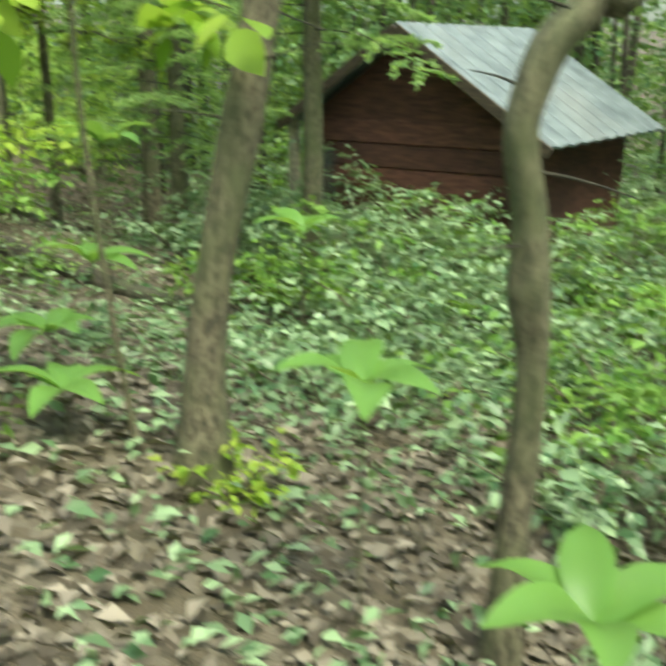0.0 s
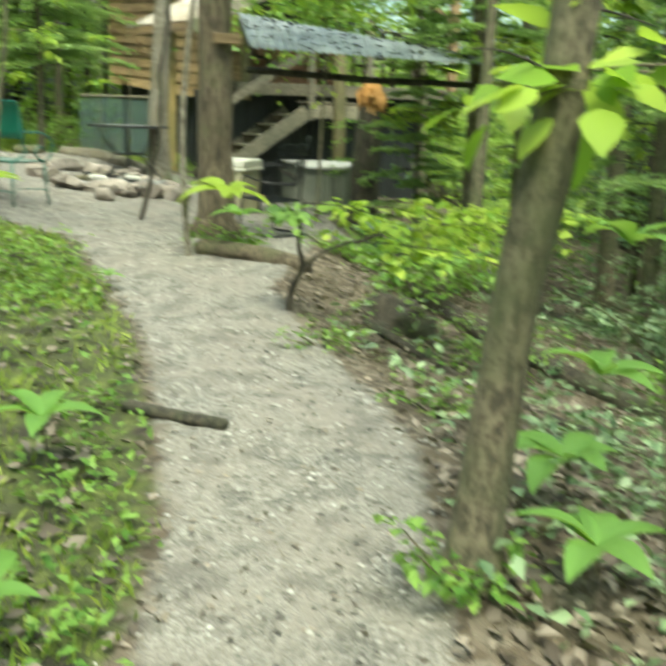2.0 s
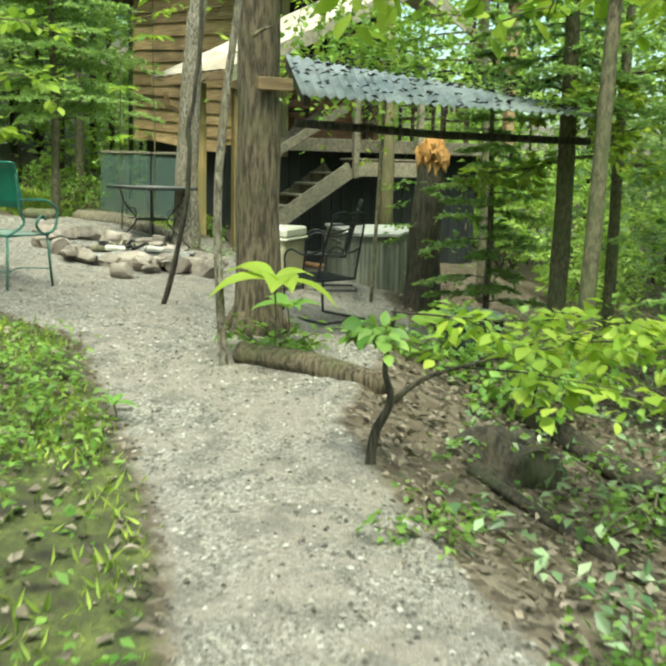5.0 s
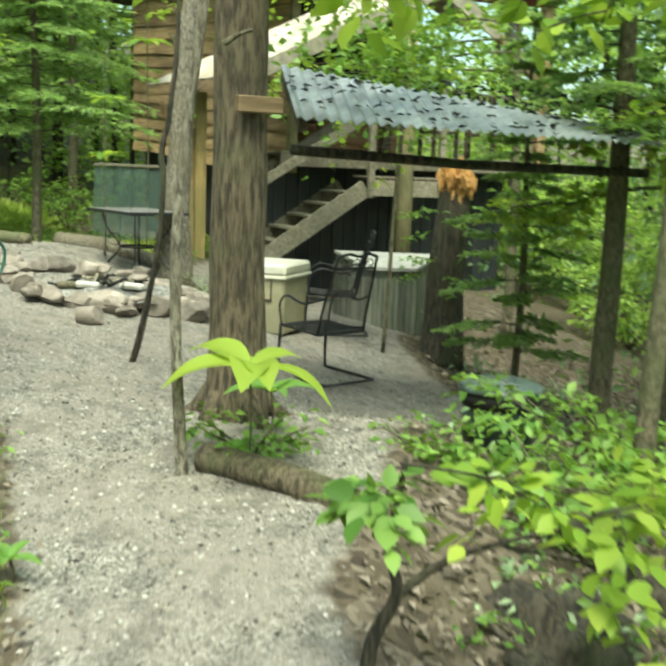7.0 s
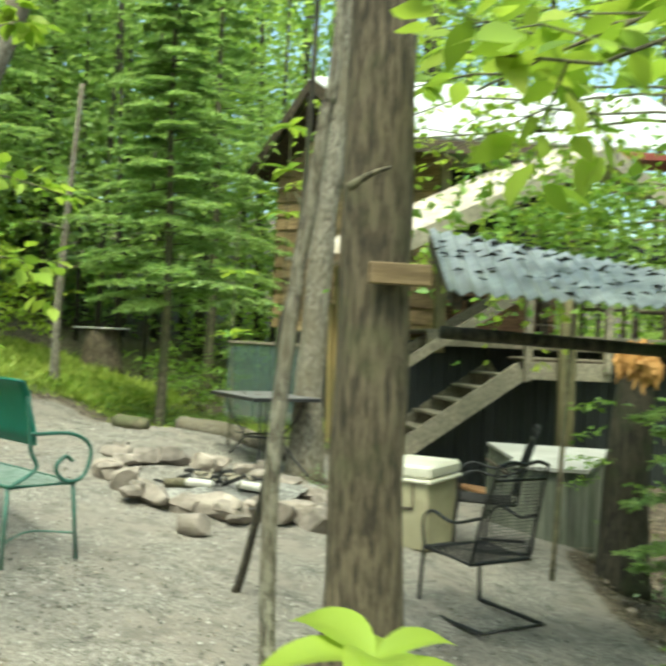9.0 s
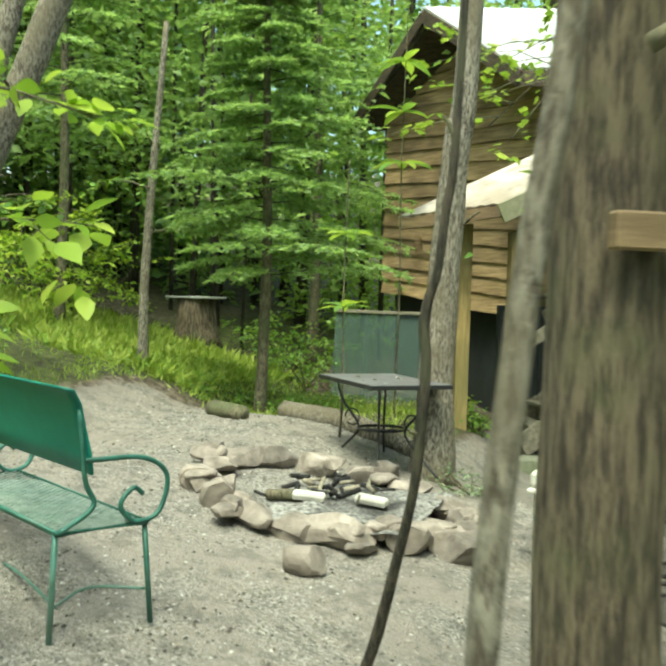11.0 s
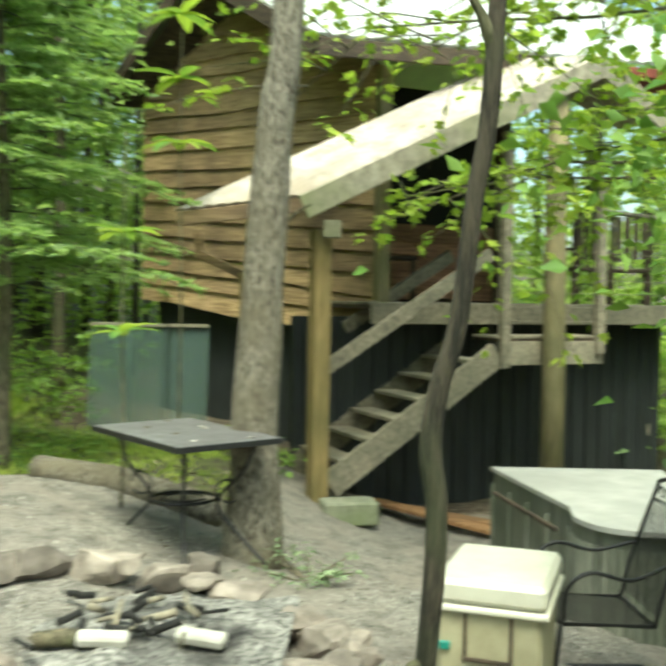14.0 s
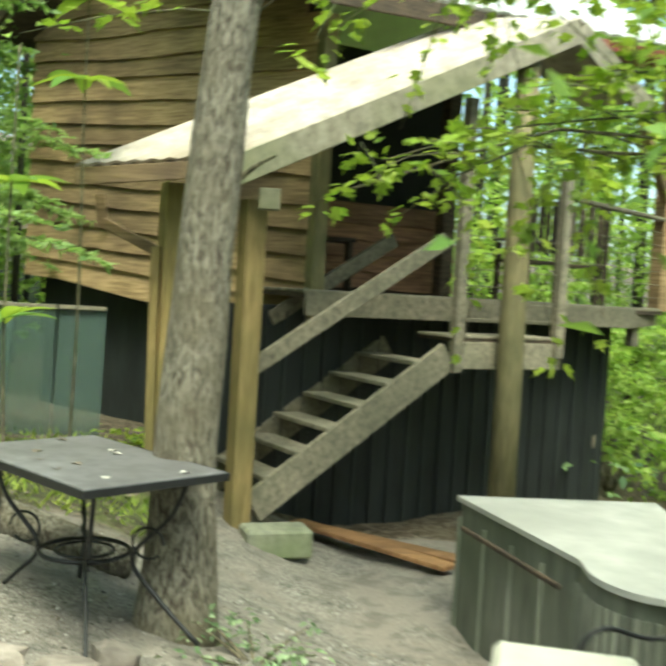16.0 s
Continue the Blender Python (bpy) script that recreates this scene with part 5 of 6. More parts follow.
# ---- leafy boughs over the roofs ----
def bough_tree(x, y, label, base, boughs, mat, leaf, twigs=8, per=24, r=0.02, thick=0.07, outline=OVAL, first=0.25):
    t = tree_thing(x, y, label, "maple_tree")
    trunk_of(t, base, [thick, thick * 0.85, thick * 0.7, thick * 0.5], BARK_THIN, 10, 0.1, 0.2)
    for a, w, ln in boughs:
        leafy_branch(t, a, w, ln, mat, BARK_THIN, leaf, twigs, per, 0.18, r, outline, first)
    return t


mz = -(ground_z(2.6, 12.7) - 0.06)
bough_tree(2.6, 12.7, "young maple with lime-green sprays in front of the porch", [(0, 0, 0), (0, 0, 2), (-0.1, 0, 4), (0, 0, 7)],
           [((0, 0, mz + 3.15), (-1, -0.18, -0.05), 3.2), ((0, 0, mz + 3.3), (-1, -0.1, 0.0), 2.1), ((0, 0, mz + 3.5), (-1, -0.35, 0.02), 1.9), ((0, 0, mz + 2.9), (-1, -0.25, 0.05), 2.6),
            ((0, 0, mz + 4.25), (-1, -0.1, 0.02), 4.1), ((0, 0, mz + 4.3), (-1, -0.3, 0.03), 3.2), ((0, 0, mz + 4.6), (-1, -0.2, 0.05), 3.6), ((0, 0, mz + 4.5), (-1, -0.25, 0.05), 2.1),
            ((0, 0, mz + 5.3), (-1, -0.3, 0.12), 3.3), ((0, 0, mz + 5.0), (-1, -0.6, 0.1), 3.0)], LEAF_LIME, 0.115, 11, 17, outline=MAPLE, first=0.42)
bough_tree(2.62, 5.5, "overhanging sapling with big lime leaves above the shelter roof", [(0, 0, 0), (0.05, 0, 1.6), (0.1, 0, 3.4), (0.2, 0, 6)],
           [((0.1, 0, 3.62), (-1, -0.12, -0.02), 2.1), ((0.1, 0, 3.75), (-1, 0.15, 0.03), 2.2), ((0.1, 0, 4.2), (-1, 0.5, 0.05), 2.0), ((0.1, 0, 3.6), (-0.2, 1, 0), 1.6), ((0.1, 0, 3.5), (0.6, 1, 0.0), 1.6), ((0.1, 0, 3.2), (1, 0.6, 0), 1.5)], LEAF_LIME, 0.21, 8, 11)
bough_tree(3.5, 8.4, "young beech with layered sprays beyond the shelter roof", [(0, 0, 0), (0, 0, 1.8), (0, 0, 3.4), (0.1, 0, 6)],
           [((0, 0, 2.6), (-1, -0.3, 0), 1.6), ((0, 0, 2.9), (-0.3, -1, 0.0), 1.5), ((0, 0, 2.5), (1, -0.6, 0), 1.6), ((0, 0, 3.3), (-0.6, -1, 0.05), 1.4), ((0, 0, 3.4), (0.6, -1, 0.05), 1.7)], LEAF_LIME, 0.1, 10, 24, outline=MAPLE)
bough_tree(2.65, -0.72, "slim sapling with big lime leaves above the slope", [(0, 0, 0), (-0.1, 0, 0.9), (-0.15, 0, 1.9), (0.0, 0, 2.8)],
           [((-0.13, 0, 1.95), (-0.9, -0.3, 0.03), 0.5), ((-0.13, 0, 1.97), (1, -0.2, 0.02), 0.6), ((-0.13, 0, 1.98), (-0.58, 0.75, 0.0), 0.95)], LEAF_LIME, 0.2, 4, 5, 0.006, 0.014)
# vine heap behind the shelter roof
vine = thing("vine_heap", (1.0, 8.6, 1.2), "dense green vine tangle behind the shelter roof", "vine")
cl = rng.normal(size=(1500, 3)) * [0.5, 0.3, 0.3] + [0.1, 0, 1.3]
tube("stem", spline([(0, 0, -1.3), (0.05, 0, 0), (0.1, 0, 1.2)]), 0.02, BARK_THIN, vine, 6)
numpy_mesh("leaves", *leaves_data(cl, random_dirs(1500), rng.normal(size=(1500, 3)) * 0.5 + [0, 0, 1], rng.uniform(0.06, 0.12, 1500), rng.uniform(0.04, 0.08, 1500)), LEAF_MID, vine)


# ---- shrubs and broad-leaved plants ----
def big_leaf(length, width, seed, lift=0.5):
    """One broad blade with a curved midrib, wavy rim and stalk, from the origin along +x."""
    n, vs, fs = 9, [], []
    for i in range(n + 1):
        t = i / n
        wv = width * 0.5 * (math.sin(math.pi * min(1, t * 1.02) ** 0.85) ** 0.75 if 0 < t < 1 else 0.02)
        xx = length * t
        zz = lift * length * (t - 1.15 * t * t)
        for s in (-1, -0.5, 0, 0.5, 1):
            vs.append((xx, s * wv, zz + abs(s) * wv * 0.28 + 0.02 * length * noise.noise(Vector((t * 5, s * 2, seed)))))
    for i in range(n):
        for s in range(4):
            q = i * 5 + s
            fs.append((q, q + 5, q + 6, q + 1))
    return vs, fs


def broad_plant(x, y, z, leaf_len, count, label, mat=LEAF_BIG, tilt=12, stem=0.25, width=0.42, seed=0):
    p = thing("broad_leaf_plant", (x, y, z), label, "plant")
    tube("stem", spline([(0, 0, -0.05), (0.01, 0.01, stem * 0.5), (0, 0, stem)]), 0.006, BARK_THIN, p, 6)
    for i in range(count):
        a = i * 360 / count + random.uniform(-20, 20)
        ln = leaf_len * random.uniform(0.75, 1.15)
        vs, fs = big_leaf(ln, ln * width, seed + i)
        ob = link_mesh("leaf", vs, fs, mat, p, "", True)
        ob.matrix_local = pose(0, 0, stem, random.uniform(-12, 12), -tilt + random.uniform(-12, 12), a)
    return p


broad_plant(0.25, -0.13, ground_z(0.25, -0.13), 0.3, 5, "young broad-leaved seedling on the mossy bank", seed=1)
broad_plant(0.5, -1.5, ground_z(0.5, -1.5), 0.24, 5, "young broad-leaved seedling on the mossy bank", seed=11)
broad_plant(0.42, 4.25, ground_z(0.42, 4.25), 0.4, 7, "broad-leaved seedling at the foot of the oak", stem=0.52, seed=21, tilt=-4, mat=LEAF_LIME)
broad_plant(0.45, 4.85, ground_z(0.45, 4.85), 0.25, 6, "broad-leaved seedling at the foot of the oak", stem=0.25, seed=31)
broad_plant(-0.55, 0.9, ground_z(-0.55, 0.9), 0.38, 6, "tall broad-leaved seedling on the bank", stem=0.55, seed=41)
broad_plant(-1.15, 2.6, ground_z(-1.15, 2.6), 0.4, 7, "tall broad-leaved seedling on the bank", stem=0.6, seed=51, mat=LEAF_LIME)
broad_plant(-0.3, 3.1, ground_z(-0.3, 3.1) - 0.02, 0.15, 5, "small seedling at the path's edge", stem=0.12, seed=61)
for i, (x, y, s) in enumerate(((3.1, -2.0, 0.14 - ground_z(3.1, -2.0)), (3.33, -2.9, 0.6), (2.87, 1.0, 0.66 - ground_z(2.87, 1.0)), (2.4, 0.0, 0.25), (2.75, 0.9, 0.5), (4.3, 1.6, 0.9), (2.35, -0.75, 0.25))):
    broad_plant(x, y, ground_z(x, y), 0.34, 6, "broad-leaved seedling on the leafy slope", stem=s, seed=70 + i * 9)


def whorl(x, y, z, label, seed, n=3, leaf=0.2, gap=0.5):
    """A slender understorey magnolia: a stem with whorls of long leaves."""
    t = tree_thing(x, y, label, "sapling")
    gz0 = ground_z(x, y) - 0.06
    h = z - gz0
    trunk_of(t, [(0, 0, 0), (0.02, 0, h * 0.5), (0, 0, h), (0.02, 0, h + gap * n)], [0.014, 0.011, 0.008, 0.005], BARK_THIN, 6, 0.1)
    for k in range(n):
        for i in range(7):
            ln = leaf * random.uniform(0.8, 1.2)
            vs, fs = big_leaf(ln, ln * 0.36, seed + k * 10 + i, 0.25)
            ob = link_mesh("leaf", vs, fs, LEAF_BIG if (k + i) % 2 else LEAF_LIME, t, "", True)
            ob.matrix_local = pose(0, 0, h + gap * k, 0, random.uniform(-18, 18), i * 51 + random.uniform(-15, 15))


whorl(-2.38, 11.0, 1.62, "slender sapling with whorls of long green leaves behind the table", 200, 2, 0.27, 0.66)
whorl(-2.46, 13.2, 3.22, "slender sapling with whorls of long green leaves before the siding", 260, 3, 0.36, 0.56)


def shrub(x, y, h, w, count, leaf, mat, label, stems=7, flat=0.7, name="shrub", low=2):
    s = thing(name, (x, y, ground_z(x, y) - 0.04), label, "shrub")
    chunks, wood = [], []
    for i in range(stems):
        a = i * 2.4 + random.random()
        d = Vector((math.cos(a) * w, math.sin(a) * w, h * random.uniform(0.6, 1.1)))
        pts = limb_points((0, 0, 0), d, d.length, 0.12, 5)
        wood.append(tube_data(pts, [0.014, 0.011, 0.009, 0.007, 0.005, 0.003], 5))
        for k in range(6):
            q = pts[random.randint(low, 5)]
            dd = (random.gauss(0, 1), random.gauss(0, 1), random.gauss(0.05, 0.3))
            chunks.append(leaves_data(*spray(tuple(q), dd, w * 0.55, max(4, count // (stems * 6)), leaf, 0.2, 0.6)))
    vs, fs = [], []
    for v, f in wood:
        fs += [tuple(q + len(vs) for q in g) for g in f]
        vs += v
    tagged(link_mesh("stemwork", vs, fs, BARK_THIN, s, "", True), kind="stuff")
    tagged(numpy_mesh("leaves", *joined(chunks), mat, s), kind="stuff")
    return s


beech = tree_thing(1.06, 2.6, "crooked young beech with bright layered leaves by the path", "beech_sapling")
trunk_of(beech, [(0, 0, 0), (0.02, 0, 0.2), (0.09, 0, 0.36), (0.06, 0, 0.52), (0.1, 0, 0.8)], [0.028, 0.024, 0.02, 0.014, 0.009], BARK_DARK, 8, 0.2)
tube("limb", spline([(0.08, 0, 0.34), (0.25, 0.05, 0.46), (0.55, 0.1, 0.55), (0.95, 0.2, 0.62)]), [0.018, 0.017, 0.016, 0.015, 0.014, 0.013, 0.012, 0.011, 0.01, 0.01, 0.009, 0.009, 0.008, 0.007, 0.006, 0.005, 0.005, 0.004, 0.004], BARK_DARK, beech, 7, 0.1)
for a, w, ln in (((0.08, 0, 0.78), (0.9, -0.3, 0.1), 0.8), ((0.08, 0, 0.7), (-0.2, -0.6, 0.15), 0.3), ((0.4, 0.05, 0.52), (0.9, -0.6, 0.1), 0.9), ((0.6, 0.1, 0.56), (0.9, 0.6, 0.15), 0.8),
                 ((0.9, 0.2, 0.62), (1, -0.2, 0.1), 0.9), ((0.9, 0.2, 0.62), (0.8, 0.7, 0.05), 0.8), ((0.5, 0.1, 0.55), (1, -0.1, 0.35), 0.9), ((0.95, 0.2, 0.62), (1, 0.2, 0.22), 1.0)):
    leafy_branch(beech, a, w, ln, LEAF_LIME if ln > 0.75 else LEAF_MID, BARK_DARK, 0.085, 7, 12, 0.1, 0.006)
shrub(2.2, 2.9, 0.3, 0.35, 90, 0.06, LEAF_MID, "leafy young shrub on the slope", 5)
shrub(2.7, 3.6, 0.45, 0.5, 150, 0.065, LEAF_MID, "leafy young shrub on the slope", 8)
shrub(1.75, 3.45, 0.3, 0.3, 100, 0.06, LEAF_MID, "low leafy shrub on the slope", 7)
shrub(1.72, 4.75, 0.42, 0.34, 280, 0.085, LEAF_MID, "low leafy shrub at the edge of the gravel terrace", 7)
shrub(1.32, 4.9, 0.24, 0.25, 110, 0.07, LEAF_MID, "low green sprouts at the edge of the gravel terrace", 6)
shrub(2.1, 4.55, 0.7, 0.45, 360, 0.085, LEAF_MID, "bright leafy shrub beside the trash can", 8)
shrub(2.5, 5.6, 0.9, 0.7, 700, 0.085, LEAF_MID, "leafy young shrub on the slope", 8)
shrub(1.88, -0.85, 0.28, 0.2, 200, 0.06, LEAF_MID, "low green sprouts at the foot of a tree", 6)
shrub(2.95, -1.1, 0.3, 0.2, 160, 0.06, LEAF_LIME, "low green sprouts at the foot of a tree", 6)
shrub(1.3, 1.9, 0.18, 0.2, 160, 0.05, LEAF_MID, "low green sprouts at the path's edge", 6)
shrub(1.95, 1.2, 0.22, 0.25, 110, 0.05, LEAF_MID, "low green sprouts on the slope", 6)
shrub(0.4, 4.55, 0.3, 0.3, 220, 0.07, LEAF_MID, "low green seedling clump at the foot of the oak", 5)
for i, (x, y, h, w, n) in enumerate(((4.6, 2.8, 1.2, 0.9, 900), (5.6, 4.6, 1.6, 1.2, 1400), (5.4, 5.1, 1.5, 1.2, 1500), (7.8, 8.6, 2.2, 1.5, 2000), (6.4, 8.2, 1.5, 1.2, 1200),
                                     (5.6, 1.2, 1.0, 0.9, 900), (7.2, 2.6, 1.5, 1.2, 1300), (9.2, 7.2, 2.2, 1.5, 1800), (4.4, 4.6, 0.9, 0.8, 700), (8.9, 10.2, 2.0, 1.3, 1500), (9.6, 4.4, 1.8, 1.4, 1500), (3.9, 0.2, 0.6, 0.6, 500))):
    shrub(x, y, h, w, n, 0.085, LEAF_SHRUB if i % 3 else LEAF_MID, "glossy-leaved laurel shrub on the shaded slope", 9)
for i, (x, y, h, w, n) in enumerate(((-7.3, 12.0, 1.7, 1.1, 1500), (-8.2, 14.6, 1.3, 0.9, 1000), (-7.4, 14.4, 1.5, 1.2, 1200), (-5.0, 16.4, 0.9, 0.8, 700), (-6.6, 9.2, 1.3, 1.0, 1000), (-4.4, 15.6, 0.7, 0.6, 500),
                                     (-2.2, 15.0, 0.35, 0.3, 160), (-1.75, 14.3, 0.4, 0.3, 160), (-1.08, 10.52, 0.25, 0.28, 180))):
    shrub(x, y, h, w, n, 0.08 if h > 0.3 else 0.045, (LEAF_MID if i % 2 else LEAF_LIME) if h > 0.3 else LEAF_SHRUB, "leafy green shrub at the edge of the clearing", 8)


# young trees beyond the deck, their sunlight carried by the leaf colour
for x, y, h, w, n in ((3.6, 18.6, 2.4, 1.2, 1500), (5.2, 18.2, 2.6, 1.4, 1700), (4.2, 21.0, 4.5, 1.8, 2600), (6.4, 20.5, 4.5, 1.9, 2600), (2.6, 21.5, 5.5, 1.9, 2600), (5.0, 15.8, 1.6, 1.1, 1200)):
    shrub(x, y, h, w, n, 0.13, LEAF_SUNLIT, "bright green young tree beyond the deck", 9)
# laurels that hide the hut's foot
for x, y, h, w, n in ((6.3, 3.3, 1.5, 0.9, 1500), (6.0, 2.4, 1.3, 0.9, 1400), (7.0, 3.1, 1.4, 0.9, 1500), (5.7, 3.5, 1.3, 0.8, 1200)):
    shrub(x, y, h, w, n, 0.075, LEAF_SHRUB, "dense olive-green laurel shrub before the hut", 10)
for x, y, h, w, n in ((8.3, 7.2, 1.7, 1.2, 1500), (9.3, 6.2, 1.7, 1.2, 1500), (5.5, 3.9, 1.2, 1.0, 1200), (6.1, 3.0, 1.2, 1.0, 1200), (5.0, 1.4, 0.9, 0.8, 900), (8.0, 9.6, 2.0, 1.2, 1500), (5.9, 5.6, 1.2, 1.0, 1100), (4.9, 3.4, 0.9, 0.8, 900)):
    shrub(x, y, h, w, n, 0.085, LEAF_SHRUB, "glossy-leaved laurel shrub on the shaded slope", 9)


for i, (x, y, h, w, n) in enumerate(((4.6, -1.3, 0.7, 0.6, 700), (5.6, -0.4, 0.9, 0.8, 900), (6.6, 0.9, 1.1, 0.9, 1100), (5.4, -2.3, 0.9, 0.7, 800), (4.1, -2.6, 0.5, 0.4, 400), (7.8, 2.0, 1.4, 1.1, 1300), (9.0, 3.2, 1.6, 1.2, 1400), (6.9, -1.0, 1.2, 1.0, 1000), (10.5, 5.2, 1.9, 1.3, 1500))):
    shrub(x, y, h, w, n, 0.085, LEAF_MID if i % 2 else LEAF_SHRUB, "leafy green shrub on the wooded slope", 9)


# ---- undergrowth, litter and chips ----
def scatter(n, x0, x1, y0, y1, mask):
    x, y = rng.uniform(x0, x1, n), rng.uniform(y0, y1, n)
    k = rng.random(n) < mask(x, y)
    return x[k], y[k]


def stuff(name, data, mat, label, category):
    return tagged(numpy_mesh(name, *data, mat), label, category, kind="stuff")


def off_path(x, y):
    return np.clip(1 - 1.6 * gravel_mask(x, y), 0, 1) * (y < 15)


# grass and low herbs on the bank
x, y = scatter(95000, -7.5, 1.2, -4, 14.6, lambda x, y: moss_mask(x, y) * off_path(x, y) * (0.12 + 0.88 * smooth(-0.15, 0.35, np.sin(2.9 * x + 3) * np.sin(2.3 * y + 1) + 0.35 * np.sin(6.1 * x - 1) * np.sin(5.3 * y))))
n = len(x)
base = np.stack([x, y, height(x, y) - 0.01], 1)
ln = rng.uniform(0.03, 0.11, n)
stuff("grass", leaves_data(base, rng.normal(size=(n, 3)) * [0.5, 0.5, 0.1] + [0, 0, 0.8], random_dirs(n), ln, ln * 0.16), GRASS, "short bright grass on the mossy bank", "grass")
x, y = scatter(15000, -7.5, 1.2, -4, 14.6, lambda x, y: moss_mask(x, y) * off_path(x, y) * smooth(-0.2, 0.6, np.sin(1.1 * x) * np.sin(0.9 * y + 2)) * np.where(y < 6, 0.75, 1.0))
n = len(x)
b = np.repeat(np.stack([x, y, height(x, y)], 1), 6, 0)
b[:, 2] += rng.uniform(0.02, 0.16, n * 6)
b[:, :2] += rng.normal(0, 0.05, (n * 6, 2))
ln = rng.uniform(0.03, 0.075, n * 6)
stuff("herbs", leaves_data(b, random_dirs(n * 6, 0.3), rng.normal(size=(n * 6, 3)) * 0.3 + [0, 0, 1], ln, ln * 0.55), LEAF_MID, "low green herbs and seedlings on the bank", "herbs")
# the bright grass strip before the woods
x, y = scatter(30000, -9, -2.2, 11.6, 16.2, lambda x, y: smooth(11.7, 12.4, y + 0.2 * np.sin(3 * x)) * (1 - smooth(14.8, 16, y)) * (0.3 + 0.7 * smooth(-4.2, -4.8, x)))
n = len(x)
ln = rng.uniform(0.06, 0.2, n) * np.where(x < -4.6, 1.3, 0.6)
stuff("tall_grass", leaves_data(np.stack([x, y, height(x, y) - 0.01], 1), rng.normal(size=(n, 3)) * [0.6, 0.6, 0.1] + [0, 0, 0.8], random_dirs(n), ln, ln * 0.2), TALL_GRASS, "bright green grass before the woods", "grass")
# seedlings over the wooded slope
x, y = scatter(17000, 1.2, 10, -5, 11, lambda x, y: off_path(x, y) * (x > np.interp(y, EDGE_Y, EDGE_X) + 0.1) * (0.12 + 0.88 * smooth(-0.1, 0.6, np.sin(1.3 * x + 1) * np.sin(1.1 * y))) * (0.16 + 0.84 * smooth(3.6, 5.6, x)) + 0.45 * np.exp(-((x - 3.5) ** 2 + (y - 1.0) ** 2) / 1.4))
n = len(x)
b = np.repeat(np.stack([x, y, height(x, y)], 1), 7, 0)
b[:, 2] += rng.uniform(0.02, 0.32, n * 7) * rng.random(n * 7)
b[:, :2] += rng.normal(0, 0.08, (n * 7, 2))
ln = rng.uniform(0.05, 0.11, n * 7)
stuff("seedlings", leaves_data(b, random_dirs(n * 7, 0.3), rng.normal(size=(n * 7, 3)) * 0.4 + [0, 0, 1], ln, ln * 0.5), LEAF_SHRUB, "low green seedlings over the leaf litter", "undergrowth")
# dead leaves
x, y = scatter(72000, -5, 9, -6, 13, lambda x, y: off_path(x, y) * np.where(x > np.interp(y, EDGE_Y, EDGE_X), np.where(x < 5.5, 0.95, 0.4), np.where(y < 5, 0.42, 0.12)) + 0.23 * gravel_mask(x, y))
n = len(x)
b = np.stack([x, y, height(x, y) + rng.uniform(0.003, 0.035, n) * (1 - 0.7 * gravel_mask(x, y))], 1)
ln = rng.uniform(0.045, 0.115, n) * (1 - 0.6 * gravel_mask(x, y)) * np.where(y > 0.6, 0.68, 1.0)
stuff("leaf_litter", leaves_data(b, random_dirs(n, 0.25), rng.normal(size=(n, 3)) * 0.45 + [0, 0, 1], ln, ln * rng.uniform(0.4, 0.75, n), 0.25), LITTER, "brown dead leaves covering the forest floor", "leaf litter")
# gravel chips on the path
x, y = scatter(42000, -4.5, 2, -4.5, 12, lambda x, y: gravel_mask(x, y) * np.where(y < 7, 1.0, 0.45))
n = len(x)
c = np.stack([x, y, height(x, y) + 0.002], 1)[:, None]
shape = np.array([(1, 0, 0), (0, 1, 0), (-1, 0, 0), (0, -1, 0), (0, 0, 0.7)], float)
turn = rng.uniform(0, 6.28, n)
cs, sn = np.cos(turn)[:, None], np.sin(turn)[:, None]
sz = rng.uniform(0.004, 0.014, (n, 1))
px, py = shape[None, :, 0] * sz * 1.3, shape[None, :, 1] * sz
v = np.stack([px * cs - py * sn, px * sn + py * cs, shape[None, :, 2] * sz + rng.normal(0, 0.001, (n, 5))], -1) + c
i = np.arange(n)[:, None] * 5
f = np.concatenate([i + [0, 1, 4], i + [1, 2, 4], i + [2, 3, 4], i + [3, 0, 4]], 1).reshape(-1, 3)
CHIPS, nt, N, L, P = material("gravel_chips")
geo = N.new("ShaderNodeNewGeometry")
L.new(ramp(N, L, geo.outputs["Random Per Island"], [(0, (0.03, 0.027, 0.022)), (0.35, (0.12, 0.108, 0.09)), (0.7, (0.25, 0.232, 0.205)), (1, (0.44, 0.42, 0.38))]), P.inputs["Base Color"])
P.inputs["Roughness"].default_value = 0.9
stuff("gravel", (v.reshape(-1, 3), f), CHIPS, "pale beige gravel chips spread on the path", "gravel")


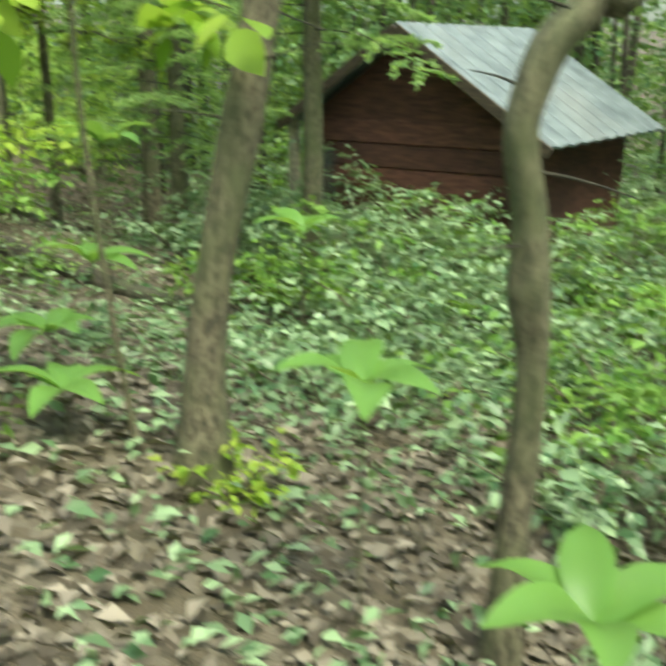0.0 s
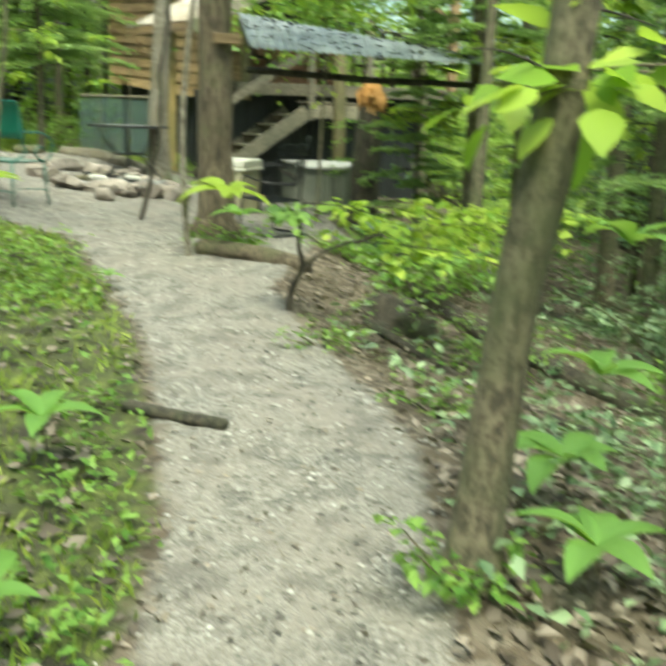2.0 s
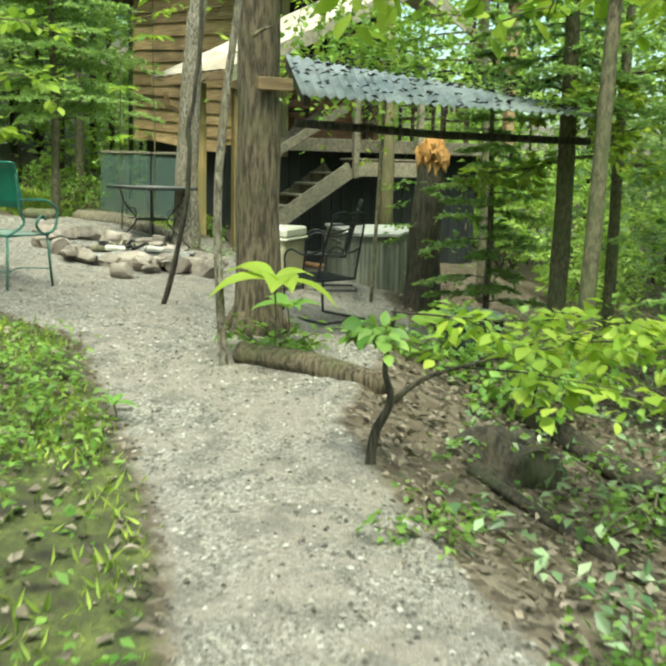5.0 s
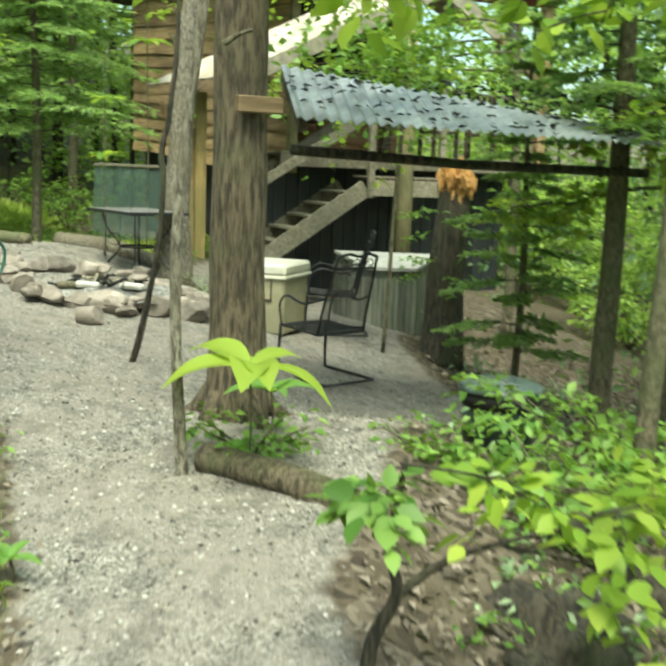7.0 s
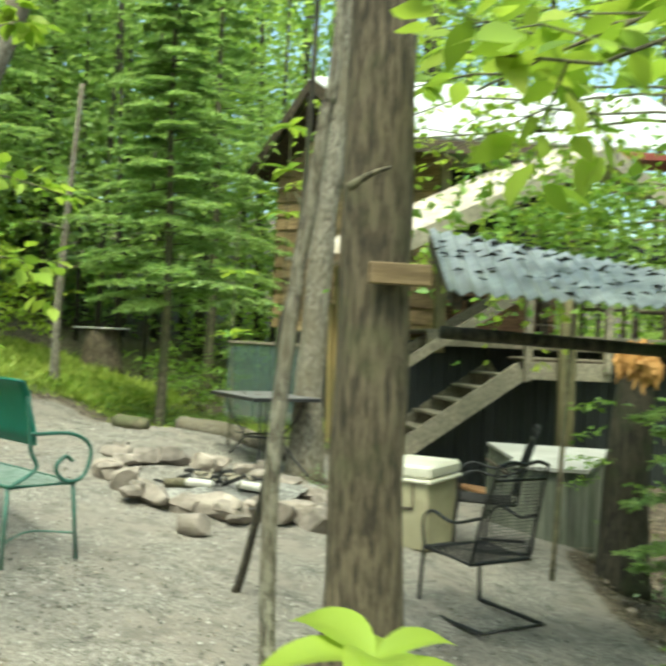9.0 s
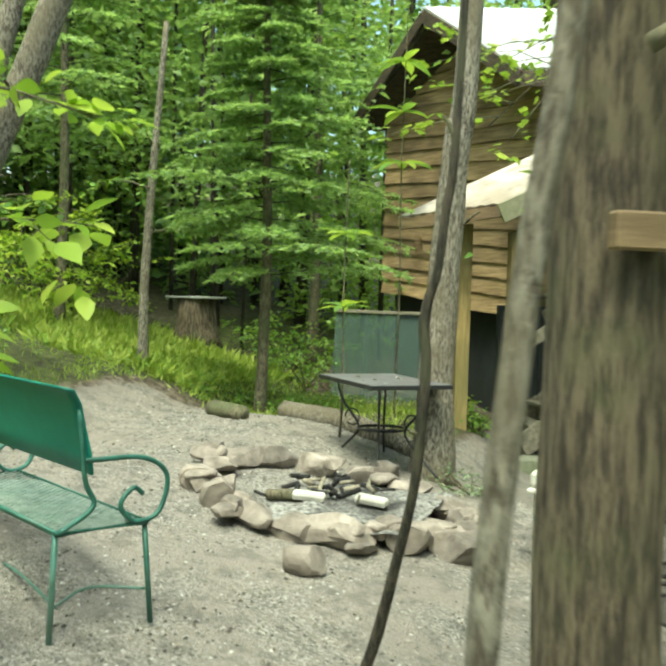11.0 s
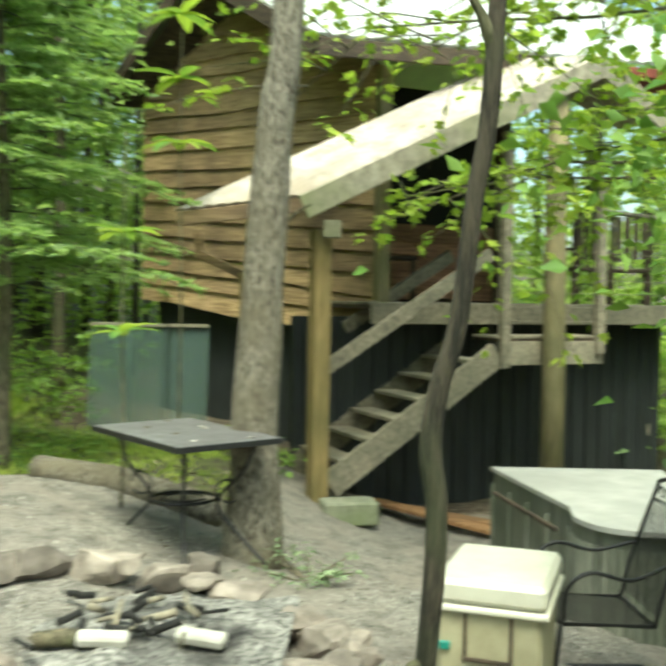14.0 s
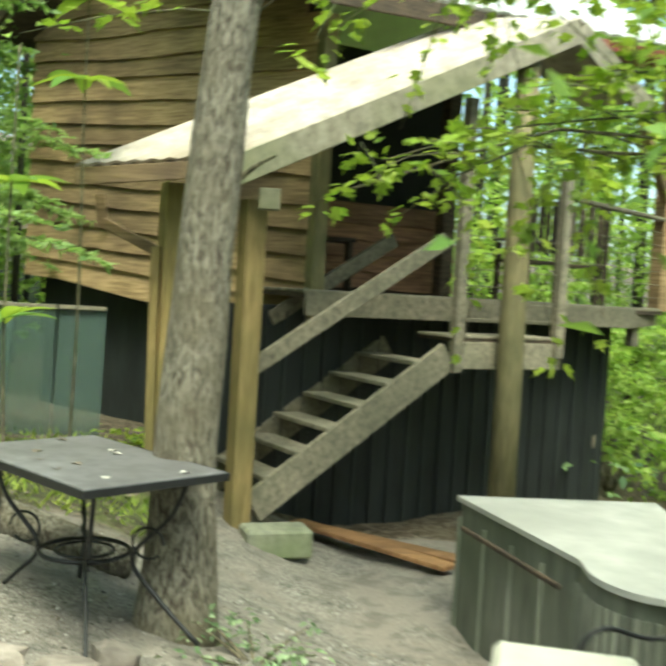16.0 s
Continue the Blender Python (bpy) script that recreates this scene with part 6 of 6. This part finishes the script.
# ---- woods all round ----
def woods(name, count, r0, r1, a0, a1, leaf, mat, label, leaves, top, cx=0.0, cy=8.0, low=0.5, thick=0.12):
    a = np.radians(rng.uniform(a0, a1, count))
    r = np.sqrt(rng.uniform(r0 ** 2, r1 ** 2, count))
    x, y = cx + r * np.sin(a), cy + r * np.cos(a)
    vs, fs = [], []
    chunks = []
    for i in range(count):
        if math.hypot(x[i] - 7.8, y[i] - 5.26) < 3.0 or (abs(x[i] - 0.62 * y[i] - 4.9) < 2.0 and x[i] < 8.5 and y[i] > 0) or (-4.5 < x[i] < 5 and 13 < y[i] < 20):
            continue
        z = ground_z(x[i], y[i])
        rad, h = thick * random.uniform(0.4, 1.5), random.uniform(0.7, 1.2) * top
        lean = random.gauss(0, 0.25)
        v, f = tube_data([(x[i], y[i], z - 0.2), (x[i] + lean * 0.4, y[i], z + h * 0.4), (x[i] + lean, y[i], z + h)], [rad, rad * 0.8, rad * 0.4], 7, 0.1)
        fs += [tuple(q + len(vs) for q in g) for g in f]
        vs += v
        clumps = 18
        for k in range(clumps):
            zz = z + h * random.uniform(low / top, 1.0)
            o = np.array([x[i] + random.gauss(0, 1.2), y[i] + random.gauss(0, 1.2), zz])
            m = leaves // clumps
            b = o + rng.normal(size=(m, 3)) * [0.75, 0.75, 0.28]
            l = leaf * rng.uniform(0.6, 1.4, m)
            chunks.append(leaves_data(b, random_dirs(m, 0.4), rng.normal(size=(m, 3)) * 0.5 + [0, 0, 1], l, l * 0.55))
    t = thing(name, (cx, cy, 0), label, "woods", kind="stuff")
    inv = t.matrix_world.inverted()
    link_mesh("trunks", vs, fs, BARK_DARK, t, "", True).matrix_parent_inverse = inv
    numpy_mesh("foliage", *joined(chunks), mat, t).matrix_parent_inverse = inv


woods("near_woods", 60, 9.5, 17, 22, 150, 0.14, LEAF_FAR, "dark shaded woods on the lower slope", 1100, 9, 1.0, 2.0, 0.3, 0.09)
woods("left_woods", 46, 11.5, 18, -110, -26, 0.16, LEAF_HEM, "feathery green woods behind the clearing", 1700, 10, 0.0, 6.5, 2.3, 0.07)
woods("hemlock_belt", 56, 17, 25, -112, -22, 0.26, LEAF_HEM, "dense soft green hemlock woods behind the clearing", 1900, 13, 0.0, 6.5, 0.2, 0.09)
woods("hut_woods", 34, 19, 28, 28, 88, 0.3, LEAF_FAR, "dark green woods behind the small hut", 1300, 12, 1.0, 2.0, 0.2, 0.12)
woods("back_woods", 46, 13, 22, -45, 60, 0.2, LEAF_SUNLIT, "bright green woods behind the cabin", 1700, 13, 0.0, 8.0, 0.4, 0.09)
woods("far_woods", 130, 22, 42, -180, 180, 0.42, LEAF_HEM, "distant green woods", 900, 20, 0.0, 6.0, 0.3, 0.14)
woods("rear_woods", 20, 9, 16, 150, 250, 0.2, LEAF_FAR, "green woods behind the path", 500, 10, 1.0, 0.0, 0.6, 0.12)
